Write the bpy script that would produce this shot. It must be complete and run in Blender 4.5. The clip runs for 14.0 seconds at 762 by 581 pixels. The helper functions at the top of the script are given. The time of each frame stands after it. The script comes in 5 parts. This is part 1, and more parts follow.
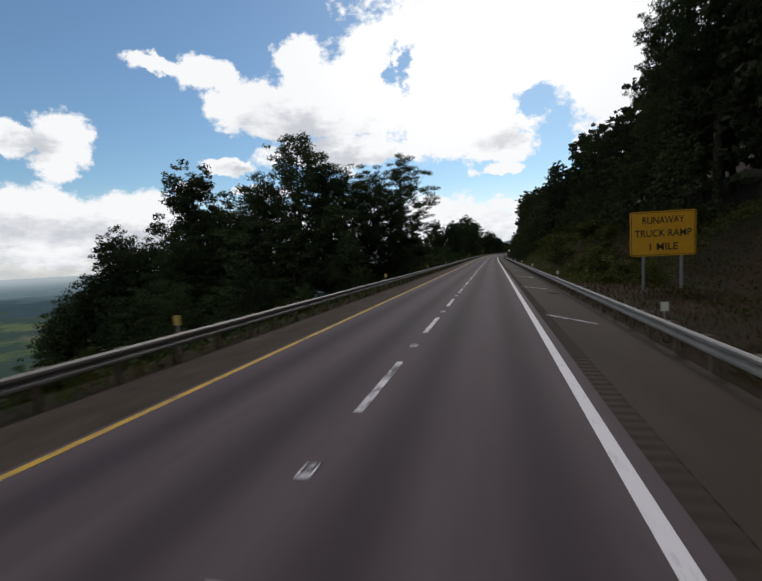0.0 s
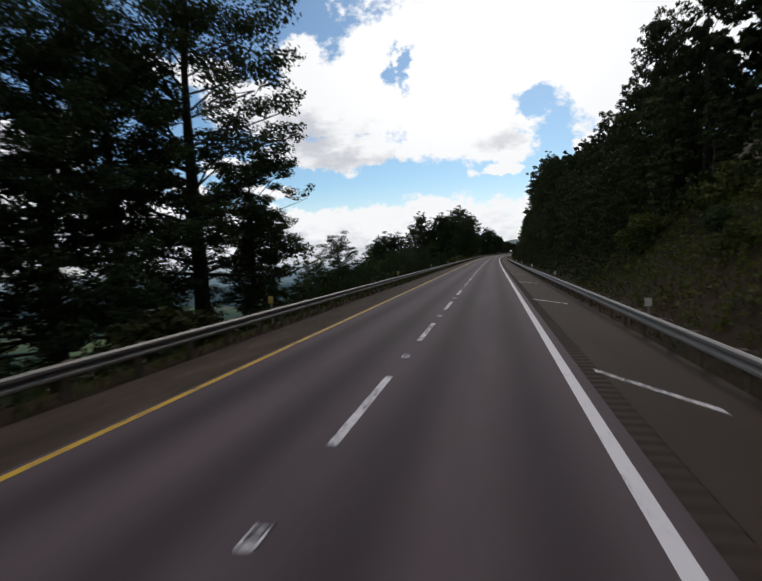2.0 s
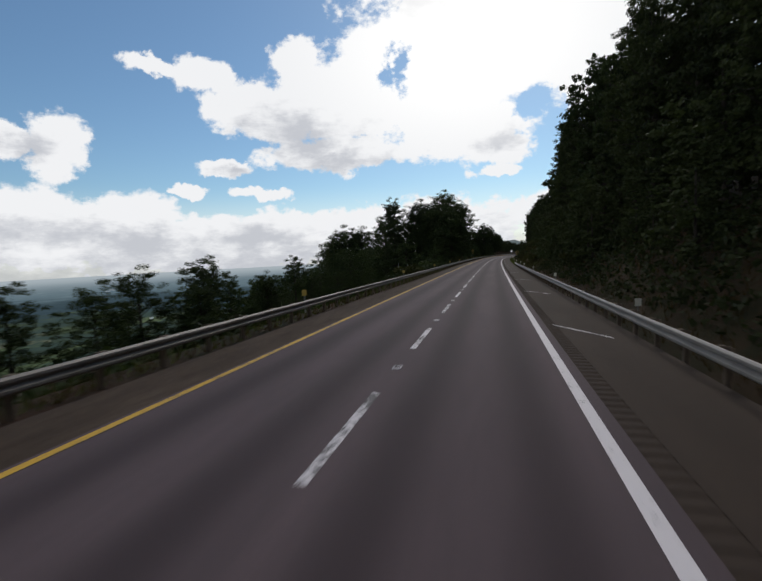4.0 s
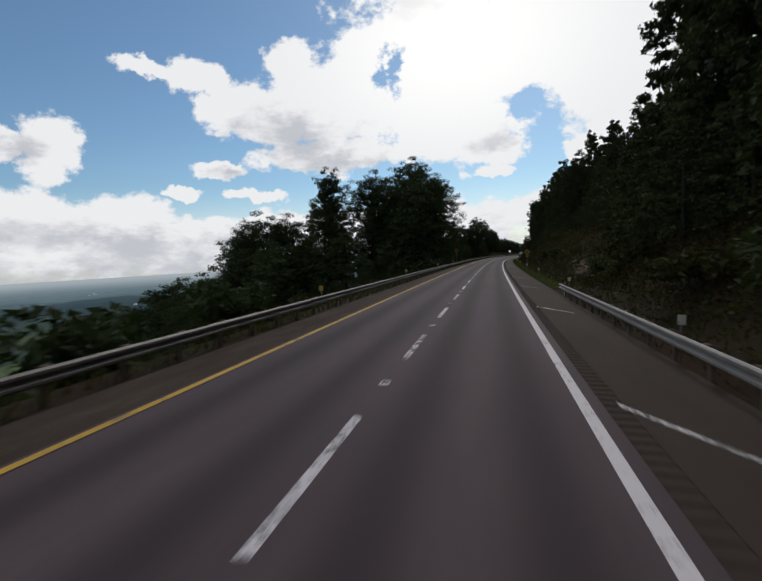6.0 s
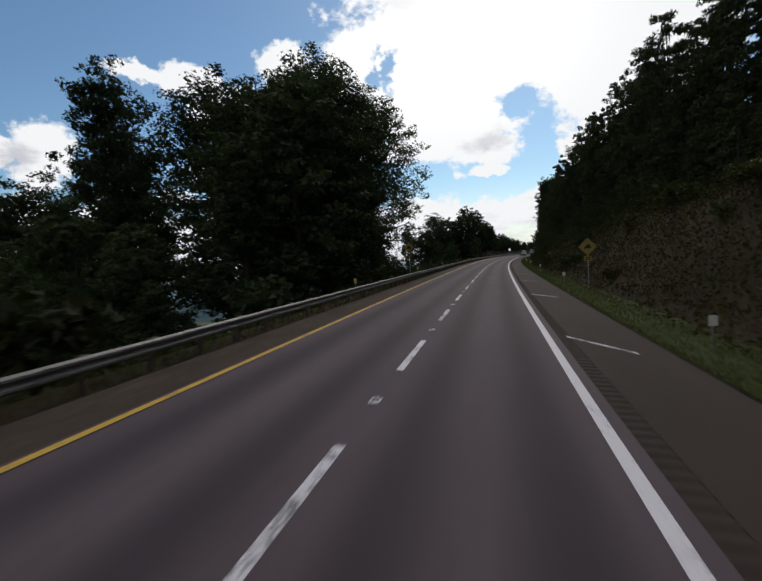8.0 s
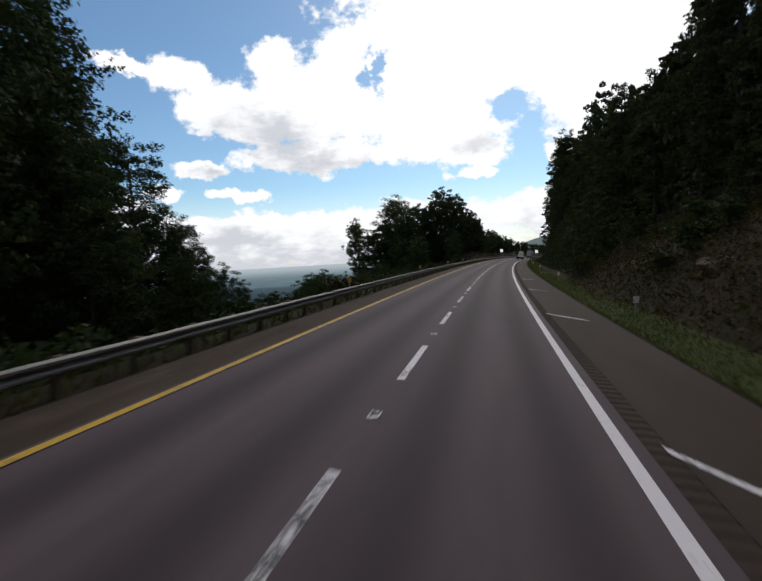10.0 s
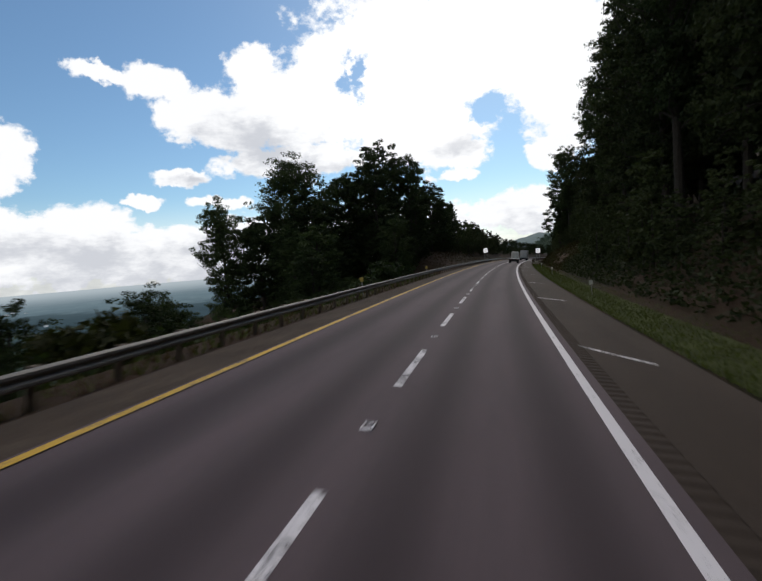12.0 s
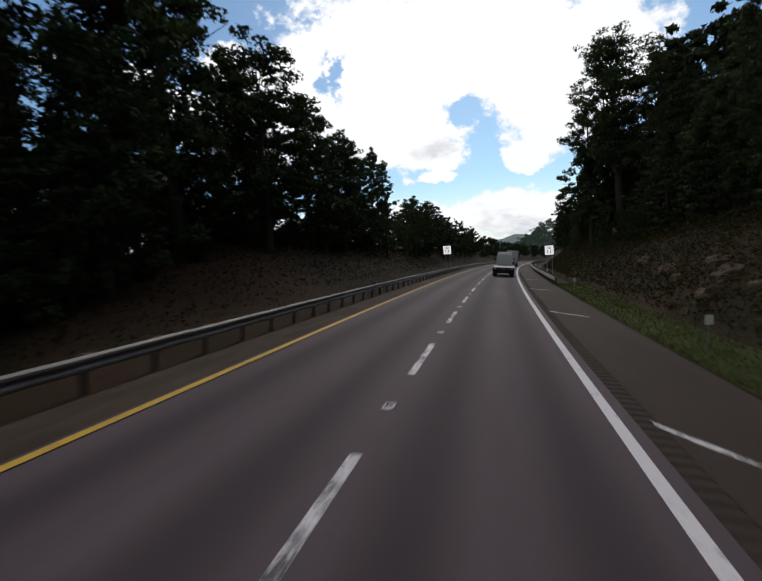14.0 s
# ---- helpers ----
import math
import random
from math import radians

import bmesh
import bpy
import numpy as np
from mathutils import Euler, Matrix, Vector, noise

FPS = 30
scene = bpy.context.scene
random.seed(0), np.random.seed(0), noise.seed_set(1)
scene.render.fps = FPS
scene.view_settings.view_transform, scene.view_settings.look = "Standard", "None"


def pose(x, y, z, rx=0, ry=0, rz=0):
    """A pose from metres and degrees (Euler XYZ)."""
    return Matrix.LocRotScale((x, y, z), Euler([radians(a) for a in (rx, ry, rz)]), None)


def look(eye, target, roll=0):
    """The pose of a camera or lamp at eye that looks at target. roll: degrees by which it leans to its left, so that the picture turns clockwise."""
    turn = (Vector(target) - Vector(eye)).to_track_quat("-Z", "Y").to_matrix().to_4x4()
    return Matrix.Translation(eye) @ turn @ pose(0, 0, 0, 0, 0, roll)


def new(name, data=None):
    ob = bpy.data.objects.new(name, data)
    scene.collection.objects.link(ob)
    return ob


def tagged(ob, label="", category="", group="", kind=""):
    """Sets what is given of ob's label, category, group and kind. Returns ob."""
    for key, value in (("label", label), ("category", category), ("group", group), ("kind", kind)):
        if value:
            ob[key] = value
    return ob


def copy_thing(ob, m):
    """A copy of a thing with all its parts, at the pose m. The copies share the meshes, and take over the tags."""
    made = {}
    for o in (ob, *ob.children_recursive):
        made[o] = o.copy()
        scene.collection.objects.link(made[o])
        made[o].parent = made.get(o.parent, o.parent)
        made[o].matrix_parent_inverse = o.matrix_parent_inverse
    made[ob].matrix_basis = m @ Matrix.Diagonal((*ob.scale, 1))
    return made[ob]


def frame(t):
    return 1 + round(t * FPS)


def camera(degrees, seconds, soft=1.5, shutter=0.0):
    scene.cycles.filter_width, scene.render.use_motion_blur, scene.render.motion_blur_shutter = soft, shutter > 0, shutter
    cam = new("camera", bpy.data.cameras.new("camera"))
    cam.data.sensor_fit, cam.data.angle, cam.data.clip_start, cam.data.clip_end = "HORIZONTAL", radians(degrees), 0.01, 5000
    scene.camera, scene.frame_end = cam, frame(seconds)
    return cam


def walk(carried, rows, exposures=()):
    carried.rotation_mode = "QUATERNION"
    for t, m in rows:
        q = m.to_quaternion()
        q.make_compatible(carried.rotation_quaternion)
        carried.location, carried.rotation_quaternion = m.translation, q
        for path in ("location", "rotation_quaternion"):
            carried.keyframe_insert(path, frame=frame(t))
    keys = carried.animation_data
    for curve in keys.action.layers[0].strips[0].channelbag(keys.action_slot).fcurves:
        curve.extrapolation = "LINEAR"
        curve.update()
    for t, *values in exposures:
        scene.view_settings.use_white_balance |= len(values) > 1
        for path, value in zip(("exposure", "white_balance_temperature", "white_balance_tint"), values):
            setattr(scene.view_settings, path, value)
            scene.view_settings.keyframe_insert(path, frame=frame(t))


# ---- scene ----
# ------------------------------------------------------------------ the road's line
# Stations s run along the road, u is to the right of the first eye's line, z is above the carriageway.
HEAD_S = [-400, 120, 192, 262, 348, 383, 418, 452, 485, 620, 760, 900, 1500]
HEAD_A = [0.0, 0.0, 0.5, 1.1, 2.6, 3.7, 4.9, 6.1, 7.4, 12.6, 19.0, 25.0, 25.0]
BANK_S = [-400, 60, 105, 192, 227, 348, 383, 435, 485, 1500]
BANK_A = [0.6, 0.6, 0.9, 2.4, 3.1, 5.5, 6.3, 6.8, 6.8, 6.8]
BREAK_S = [105, 192, 262, 348, 420]
BREAK_L = [0.0, 0.13, 0.15, 0.25, 0.29]
BREAK_R = [0.0, 0.02, 0.05, 0.30, 0.32]
GRADE = -0.010
S0, S1 = -400.0, 1500.0
_s = np.arange(S0, S1 + 1.0, 1.0)


def _smooth(a, n):
    k = np.ones(n) / n
    return np.convolve(np.pad(a, n // 2, mode="edge"), k, mode="valid")[: len(a)]


_h = np.radians(_smooth(np.interp(_s, HEAD_S, HEAD_A), 41))
_b = np.radians(_smooth(np.interp(_s, BANK_S, BANK_A), 41))
_x = np.cumsum(np.sin(_h)) - np.sin(_h)
_y = np.cumsum(np.cos(_h)) - np.cos(_h)
_i0 = int(-S0)
_x, _y = _x - _x[_i0], _y - _y[_i0]


def heading(s):
    return float(np.interp(s, _s, _h))


def bank(s):
    return float(np.interp(s, _s, _b))


def at(s, u, z=0.0):
    """World place of station s, offset u, height z over the banked carriageway."""
    h, b = heading(s), bank(s)
    lift = -max(-14.0, min(9.0, u)) * math.tan(b)
    # the shoulders break away from the lanes' plane once the road is banked
    lift -= float(np.interp(s, BREAK_S, BREAK_L)) * min(1.0, max(0.0, (-u - 5.95) / 2.0))
    lift += float(np.interp(s, BREAK_S, BREAK_R)) * min(1.0, max(0.0, (u - 2.1) / 3.3))
    if s > S1 or s < S0:
        e = min(max(s, S0), S1)
        x = float(np.interp(e, _s, _x)) + (s - e) * math.sin(h)
        y = float(np.interp(e, _s, _y)) + (s - e) * math.cos(h)
    else:
        x, y = float(np.interp(s, _s, _x)), float(np.interp(s, _s, _y))
    dip = 0.00005 * (min(s, 720.0) - 470.0) ** 2 + 0.025 * max(0.0, s - 720.0) if s > 470 else 0.0
    return Vector((x + u * math.cos(h), y - u * math.sin(h), GRADE * s - dip + lift + z))


def stand(s, u, z=0.0, turn=0.0, lean=0.0, size=1.0):
    """Pose of an upright thing at (s, u, z), facing along the road, turned by degrees."""
    m = Matrix.Translation(at(s, u, z)) @ Matrix.Rotation(-heading(s) + radians(turn), 4, "Z")
    return m @ Matrix.Rotation(radians(lean), 4, "Y") @ Matrix.Scale(size, 4)


# ------------------------------------------------------------------ camera and its way
LENS = 79.4
# seconds, station
WAY_T = [0.0, 0.6, 1.5, 3.0, 5.5, 6.5, 7.5, 10.0, 11.0, 12.5, 14.0]
WAY_S = [0.0, 21.25, 52.5, 104.75, 191.9, 226.95, 261.85, 348.5, 383.2, 434.65, 485.2]
# seconds, offset, height, roll of the mount in radians, and the road's vanishing point from the axis in tangents
SIT = [
    (0.0, 0.0, 2.53, 0.037, 0.2445, 0.0833), (3.0, -0.05, 2.54, 0.034, 0.2430, 0.0820), (5.5, -0.15, 2.60, 0.006, 0.2370, 0.0790), (7.5, -0.18, 2.58, 0.010, 0.2440, 0.0825),
    (10.0, -0.54, 2.66, -0.040, 0.2400, 0.0805), (11.0, -0.42, 2.65, -0.029, 0.2425, 0.0820), (12.5, -0.57, 2.64, -0.036, 0.2465, 0.0800), (14.0, -0.65, 2.63, -0.037, 0.2415, 0.0806),
]


def glide(t, ts, vs):
    """Smooth curve through the given values."""
    i = min(max(int(np.searchsorted(ts, t)) - 1, 0), len(ts) - 2)
    slope = np.gradient(np.array(vs, float), np.array(ts, float))
    w = ts[i + 1] - ts[i]
    f = (t - ts[i]) / w
    a, c = vs[i], vs[i + 1]
    return float((2 * f**3 - 3 * f**2 + 1) * a + (f**3 - 2 * f**2 + f) * w * slope[i] + (3 * f**2 - 2 * f**3) * c + (f**3 - f**2) * w * slope[i + 1])


def seat(t):
    s = glide(t, WAY_T, WAY_S)
    u, up, roll, tx, ty = (float(np.interp(t, [r[0] for r in SIT], [r[k] for r in SIT])) for k in range(1, 6))
    ahead = Vector((tx, ty, -1.0)).normalized()
    upright = Vector((math.cos(roll), math.sin(roll), 0)).cross(ahead).normalized()
    if upright.y < 0:
        upright = -upright
    mount = Matrix((ahead.cross(upright), ahead, upright))
    carriage = Matrix.Rotation(-heading(s), 3, "Z") @ Matrix.Rotation(math.atan(GRADE), 3, "X") @ Matrix.Rotation(bank(s), 3, "Y")
    return Matrix.Translation(at(s, u) + carriage @ Vector((0, 0, up))) @ (carriage @ mount).to_4x4()


cam = camera(LENS, 14.0, soft=1.6, shutter=0.15)
walk(cam, [(0.5 * i, seat(0.5 * i)) for i in range(29)], [(0.0, -0.02), (3.0, -0.05), (5.3, -0.18), (7.0, -0.15), (9.8, 0.08), (14.0, 0.06)])

# ------------------------------------------------------------------ light
SUN_AZ, SUN_EL = 6.0, 38.0
world = bpy.data.worlds.new("world")
scene.world = world
world.use_nodes = True
wn, wl = world.node_tree.nodes, world.node_tree.links
wn.clear()


def wnode(kind, **vals):
    n = wn.new(kind)
    for k, v in vals.items():
        if k == "op":
            n.operation = v
        else:
            n.inputs[int(k[1:])].default_value = v
    return n


def wmath(op, a, b=None, c=None):
    n = wn.new("ShaderNodeMath")
    n.operation = op
    for i, v in enumerate((a, b, c)):
        if v is None:
            continue
        if isinstance(v, (int, float)):
            n.inputs[i].default_value = v
        else:
            wl.new(v, n.inputs[i])
    return n.outputs[0]


sky = wn.new("ShaderNodeTexSky")
sky.sky_type = "NISHITA"
sky.sun_disc = False
sky.sun_elevation = radians(SUN_EL)
sky.sun_rotation = radians(SUN_AZ)
sky.air_density, sky.dust_density, sky.ozone_density = 1.0, 0.3, 3.0
coords = wn.new("ShaderNodeTexCoord")
split = wn.new("ShaderNodeSeparateXYZ")
wl.new(coords.outputs["Generated"], split.inputs[0])
azimuth = wmath("MULTIPLY", wmath("ARCTAN2", split.outputs[0], split.outputs[1]), 57.2958)
elevation = wmath("MULTIPLY", wmath("ARCSINE", split.outputs[2]), 57.2958)
flat = wn.new("ShaderNodeCombineXYZ")
wl.new(azimuth, flat.inputs[0])
wl.new(elevation, flat.inputs[1])


def wnoise(scale, detail, rough, stretch=1.0):
    m = wn.new("ShaderNodeVectorMath")
    m.operation = "MULTIPLY"
    m.inputs[1].default_value = (1.0, 1.0, stretch)
    wl.new(coords.outputs["Generated"], m.inputs[0])
    n = wn.new("ShaderNodeTexNoise")
    n.inputs["Scale"].default_value = scale
    n.inputs["Detail"].default_value = detail
    n.inputs["Roughness"].default_value = rough
    wl.new(m.outputs[0], n.inputs["Vector"])
    return n.outputs["Fac"]


# cumulus masses: azimuth, elevation, half width, half height in degrees
CUMULUS = [
    (-6.0, 21.6, 13.0, 9.1), (7.6, 22.7, 12.5, 7.5), (-17.9, 18.2, 9.8, 5.6), (-26.0, 16.8, 6.7, 3.6), (-22.0, 21.7, 3.4, 3.0),
    (-33.3, 20.6, 3.9, 2.1), (-37.8, 20.7, 3.6, 1.1), (-30.4, 16.9, 3.8, 3.0), (-3.4, 14.3, 8.5, 4.2), (1.6, 11.7, 3.6, 2.3),
    (-18.2, 12.3, 9.9, 2.3), (1.3, 8.7, 2.8, 0.8), (16.1, 17.1, 7.5, 7.6), (-47.8, 12.5, 3.5, 3.3), (-51.9, 12.7, 2.6, 2.0),
    (-50.9, 3.9, 7.3, 5.0), (-42.4, 3.4, 8.8, 4.6), (-34.1, 1.8, 10.0, 3.8), (-26.3, 2.4, 8.6, 4.1), (-15.6, 2.4, 11.9, 4.0),
    (-4.8, 2.8, 9.9, 4.1), (-35.7, 8.2, 2.2, 0.9), (-27.1, 7.9, 4.1, 1.0), (-31.1, 10.7, 4.1, 1.1),
]
EAST_CUMULUS = [(14.8, 16.6, 4.6, 6.3), (12.1, 10.4, 2.7, 1.9), (10.4, 3.9, 8.2, 3.1), (20.9, 18.7, 7.0, 6.7)]
GAPS = [(-10.1, 21.2, 1.6, 2.2), (5.2, 15.2, 2.2, 2.0)]
GREY_BASES = [(-22.7, 14.3, 6.9, 3.2), (1.4, 12.3, 2.7, 1.5), (-7.0, 27.0, 3.4, 1.5), (-17.0, 11.2, 8.8, 1.6), (-49.8, 3.4, 8.3, 2.3), (-40.7, 2.6, 8.1, 2.2), (-28.0, 2.4, 9.0, 1.8), (-50.1, 12.3, 2.3, 1.3), (-29.7, 10.4, 2.7, 0.7)]


def wander(scale, detail, reach):
    """Shift of the sky's coordinates, in degrees, that frays the clouds."""
    n = wn.new("ShaderNodeTexNoise")
    n.inputs["Scale"].default_value = scale
    n.inputs["Detail"].default_value = detail
    n.inputs["Roughness"].default_value = 0.62
    wl.new(coords.outputs["Generated"], n.inputs["Vector"])
    a = wn.new("ShaderNodeVectorMath")
    a.operation = "SUBTRACT"
    a.inputs[1].default_value = (0.5, 0.5, 0.5)
    wl.new(n.outputs["Color"], a.inputs[0])
    m = wn.new("ShaderNodeVectorMath")
    m.operation = "MULTIPLY"
    m.inputs[1].default_value = (reach, reach * 0.7, 0)
    wl.new(a.outputs[0], m.inputs[0])
    return m.outputs[0]


def vadd(a, c):
    n = wn.new("ShaderNodeVectorMath")
    wl.new(a, n.inputs[0])
    wl.new(c, n.inputs[1])
    return n.outputs[0]


frayed = vadd(vadd(flat.outputs[0], wander(11.0, 3.0, 4.0)), wander(38.0, 6.0, 2.6))
torn = vadd(frayed, wander(22.0, 4.0, 4.0))
lobes = wn.new("ShaderNodeTexVoronoi")
lobes.feature = "SMOOTH_F1"
lobes.inputs["Scale"].default_value = 17.0
lobes.inputs["Smoothness"].default_value = 0.25
wl.new(coords.outputs["Generated"], lobes.inputs["Vector"])
billow = wmath("MULTIPLY", wmath("SUBTRACT", 0.55, lobes.outputs["Distance"]), 1.3)
ragged = wmath("ADD", wmath("MULTIPLY", wmath("SUBTRACT", wnoise(16.0, 8.0, 0.62, 1.5), 0.5), 1.5), wmath("MULTIPLY", wmath("SUBTRACT", wnoise(60.0, 5.0, 0.6, 1.4), 0.5), 0.9))


def mass(az, el, ra, re, place=None):
    a = wn.new("ShaderNodeVectorMath")
    a.operation = "SUBTRACT"
    a.inputs[1].default_value = (az, el, 0)
    wl.new(place or flat.outputs[0], a.inputs[0])
    m = wn.new("ShaderNodeVectorMath")
    m.operation = "MULTIPLY"
    m.inputs[1].default_value = (1 / ra, 1 / re, 0)
    wl.new(a.outputs[0], m.inputs[0])
    d = wn.new("ShaderNodeVectorMath")
    d.operation = "LENGTH"
    wl.new(m.outputs[0], d.inputs[0])
    return d.outputs["Value"]


near = None
for row in CUMULUS + EAST_CUMULUS:
    d = mass(*row, frayed)
    near = d if near is None else wmath("SMOOTH_MIN", near, d, 0.12)
hole = None
for row in GAPS:
    d = mass(*row, torn)
    hole = d if hole is None else wmath("MINIMUM", hole, d)
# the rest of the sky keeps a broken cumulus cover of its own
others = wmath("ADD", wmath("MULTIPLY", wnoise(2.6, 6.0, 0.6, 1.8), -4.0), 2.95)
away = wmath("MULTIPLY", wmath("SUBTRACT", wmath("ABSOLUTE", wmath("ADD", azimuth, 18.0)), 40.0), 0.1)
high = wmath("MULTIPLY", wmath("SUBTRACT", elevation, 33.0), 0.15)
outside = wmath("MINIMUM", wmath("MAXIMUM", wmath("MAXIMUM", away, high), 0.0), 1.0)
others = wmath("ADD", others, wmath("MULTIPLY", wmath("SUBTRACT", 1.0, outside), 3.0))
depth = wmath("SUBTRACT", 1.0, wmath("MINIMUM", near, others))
depth = wmath("MINIMUM", depth, wmath("MULTIPLY", wmath("SUBTRACT", hole, 0.75), 0.45))
body = wmath("ADD", wmath("ADD", depth, wmath("MULTIPLY", ragged, 0.50)), wmath("MULTIPLY", billow, 0.34))
cover = wn.new("ShaderNodeMapRange")
cover.interpolation_type = "SMOOTHSTEP"
wl.new(body, cover.inputs["Value"])
cover.inputs["From Min"].default_value, cover.inputs["From Max"].default_value = -0.04, 0.22
veil = wn.new("ShaderNodeMapRange")
veil.interpolation_type = "SMOOTHSTEP"
wl.new(elevation, veil.inputs["Value"])
veil.inputs["From Min"].default_value, veil.inputs["From Max"].default_value = 9.0, -0.5
veil.inputs["To Max"].default_value = 0.75
cloudy = wmath("MAXIMUM", cover.outputs[0], veil.outputs[0])
# thick bases grey, sunlit rims white
dull = None
for row in GREY_BASES:
    d = wmath("SUBTRACT", 1.0, mass(*row, frayed))
    dull = d if dull is None else wmath("MAXIMUM", dull, d)
dull = wmath("MAXIMUM", dull, wmath("MULTIPLY", wmath("SUBTRACT", 3.0, elevation), 0.22))
thick = wn.new("ShaderNodeMapRange")
thick.interpolation_type = "SMOOTHSTEP"
wl.new(wmath("ADD", wmath("MULTIPLY", dull, 1.25), wmath("SUBTRACT", wmath("ADD", wmath("MULTIPLY", wmath("SUBTRACT", wnoise(9.0, 6.0, 0.55, 1.7), 0.46), 2.4), wmath("MULTIPLY", wmath("SUBTRACT", wnoise(26.0, 7.0, 0.62, 2.6), 0.5), 2.2)), wmath("MULTIPLY", billow, 0.5))), thick.inputs["Value"])
thick.inputs["From Min"].default_value, thick.inputs["From Max"].default_value = -0.25, 1.3
tone = wn.new("ShaderNodeMix")
tone.data_type = "RGBA"
wl.new(thick.outputs[0], tone.inputs["Factor"])
tone.inputs["A"].default_value = (0.95, 0.96, 0.98, 1)
tone.inputs["B"].default_value = (0.60, 0.62, 0.67, 1)
glare_d = mass(SUN_AZ - 8, 24.0, 26.0, 17.0)
glare = wn.new("ShaderNodeMapRange")
glare.interpolation_type = "SMOOTHSTEP"
wl.new(glare_d, glare.inputs["Value"])
glare.inputs["From Min"].default_value, glare.inputs["From Max"].default_value = 1.0, 0.0
glare.inputs["To Max"].default_value = 0.75
lit = wn.new("ShaderNodeMix")
lit.data_type = "RGBA"
wl.new(glare.outputs[0], lit.inputs["Factor"])
wl.new(tone.outputs["Result"], lit.inputs["A"])
lit.inputs["B"].default_value = (1.25, 1.24, 1.22, 1)
SKY_STRENGTH = 0.097
blue = wn.new("ShaderNodeVectorMath")
blue.operation = "MULTIPLY"
blue.inputs[1].default_value = (SKY_STRENGTH * 0.87, SKY_STRENGTH, SKY_STRENGTH * 1.01)
wl.new(sky.outputs[0], blue.inputs[0])
mixed = wn.new("ShaderNodeMix")
mixed.data_type = "RGBA"
wl.new(cloudy, mixed.inputs["Factor"])
wl.new(blue.outputs[0], mixed.inputs["A"])
wl.new(lit.outputs["Result"], mixed.inputs["B"])
back = wn.new("ShaderNodeBackground")
wl.new(mixed.outputs["Result"], back.inputs["Color"])
back.inputs["Strength"].default_value = 1.0
wout = wn.new("ShaderNodeOutputWorld")
wl.new(back.outputs[0], wout.inputs[0])

sun_data = bpy.data.lights.new("sun", "SUN")
sun_data.energy, sun_data.angle, sun_data.color = 0.95, radians(12), (1.0, 0.90, 0.80)
sun = new("sun", sun_data)
sun_dir = Vector((math.sin(radians(SUN_AZ)) * math.cos(radians(SUN_EL)), math.cos(radians(SUN_AZ)) * math.cos(radians(SUN_EL)), math.sin(radians(SUN_EL))))
sun.matrix_world = look(sun_dir * 300, (0, 0, 0))

# ------------------------------------------------------------------ materials


def material(name, build, rough=0.8, metal=0.0, spec=0.3):
    m = bpy.data.materials.new(name)
    m.use_nodes = True
    nt = m.node_tree
    b = nt.nodes["Principled BSDF"]
    b.inputs["Roughness"].default_value = rough
    b.inputs["Metallic"].default_value = metal
    b.inputs["Specular IOR Level"].default_value = spec
    if build:
        build(nt, b)
    return m


def tex(nt, scale, detail=6.0, rough=0.6, coord="Object", stretch=None):
    t = nt.nodes.new("ShaderNodeTexNoise")
    t.inputs["Scale"].default_value = scale
    t.inputs["Detail"].default_value = detail
    t.inputs["Roughness"].default_value = rough
    c = nt.nodes.new("ShaderNodeTexCoord").outputs[coord]
    if stretch:
        m = nt.nodes.new("ShaderNodeVectorMath")
        m.operation = "MULTIPLY"
        m.inputs[1].default_value = stretch
        nt.links.new(c, m.inputs[0])
        c = m.outputs[0]
    nt.links.new(c, t.inputs["Vector"])
    return t.outputs["Fac"]


def ramp(nt, fac, *stops):
    r = nt.nodes.new("ShaderNodeValToRGB")
    while len(r.color_ramp.elements) < len(stops):
        r.color_ramp.elements.new(0.5)
    for e, (p, c) in zip(r.color_ramp.elements, stops):
        e.position = p
        e.color = (*c, 1) if len(c) == 3 else c
    nt.links.new(fac, r.inputs[0])
    return r.outputs[0]


def blend(nt, fac, a, b, mode="MIX"):
    m = nt.nodes.new("ShaderNodeMix")
    m.data_type = "RGBA"
    m.blend_type = mode
    for sock, v in ((m.inputs["Factor"], fac), (m.inputs["A"], a), (m.inputs["B"], b)):
        if isinstance(v, (int, float)):
            sock.default_value = v
        elif isinstance(v, tuple):
            sock.default_value = (*v, 1)
        else:
            nt.links.new(v, sock)
    return m.outputs["Result"]


def mathn(nt, op, a, b=0.0):
    m = nt.nodes.new("ShaderNodeMath")
    m.operation = op
    for i, v in enumerate((a, b)):
        if isinstance(v, (int, float)):
            m.inputs[i].default_value = v
        else:
            nt.links.new(v, m.inputs[i])
    return m.outputs[0]


def bump(nt, b, height, strength=0.3, dist=0.02):
    n = nt.nodes.new("ShaderNodeBump")
    n.inputs["Strength"].default_value = strength
    n.inputs["Distance"].default_value = dist
    nt.links.new(height, n.inputs["Height"])
    nt.links.new(n.outputs[0], b.inputs["Normal"])


def grey(v, tint=(1.0, 1.0, 1.0)):
    return tuple(v * t for t in tint)


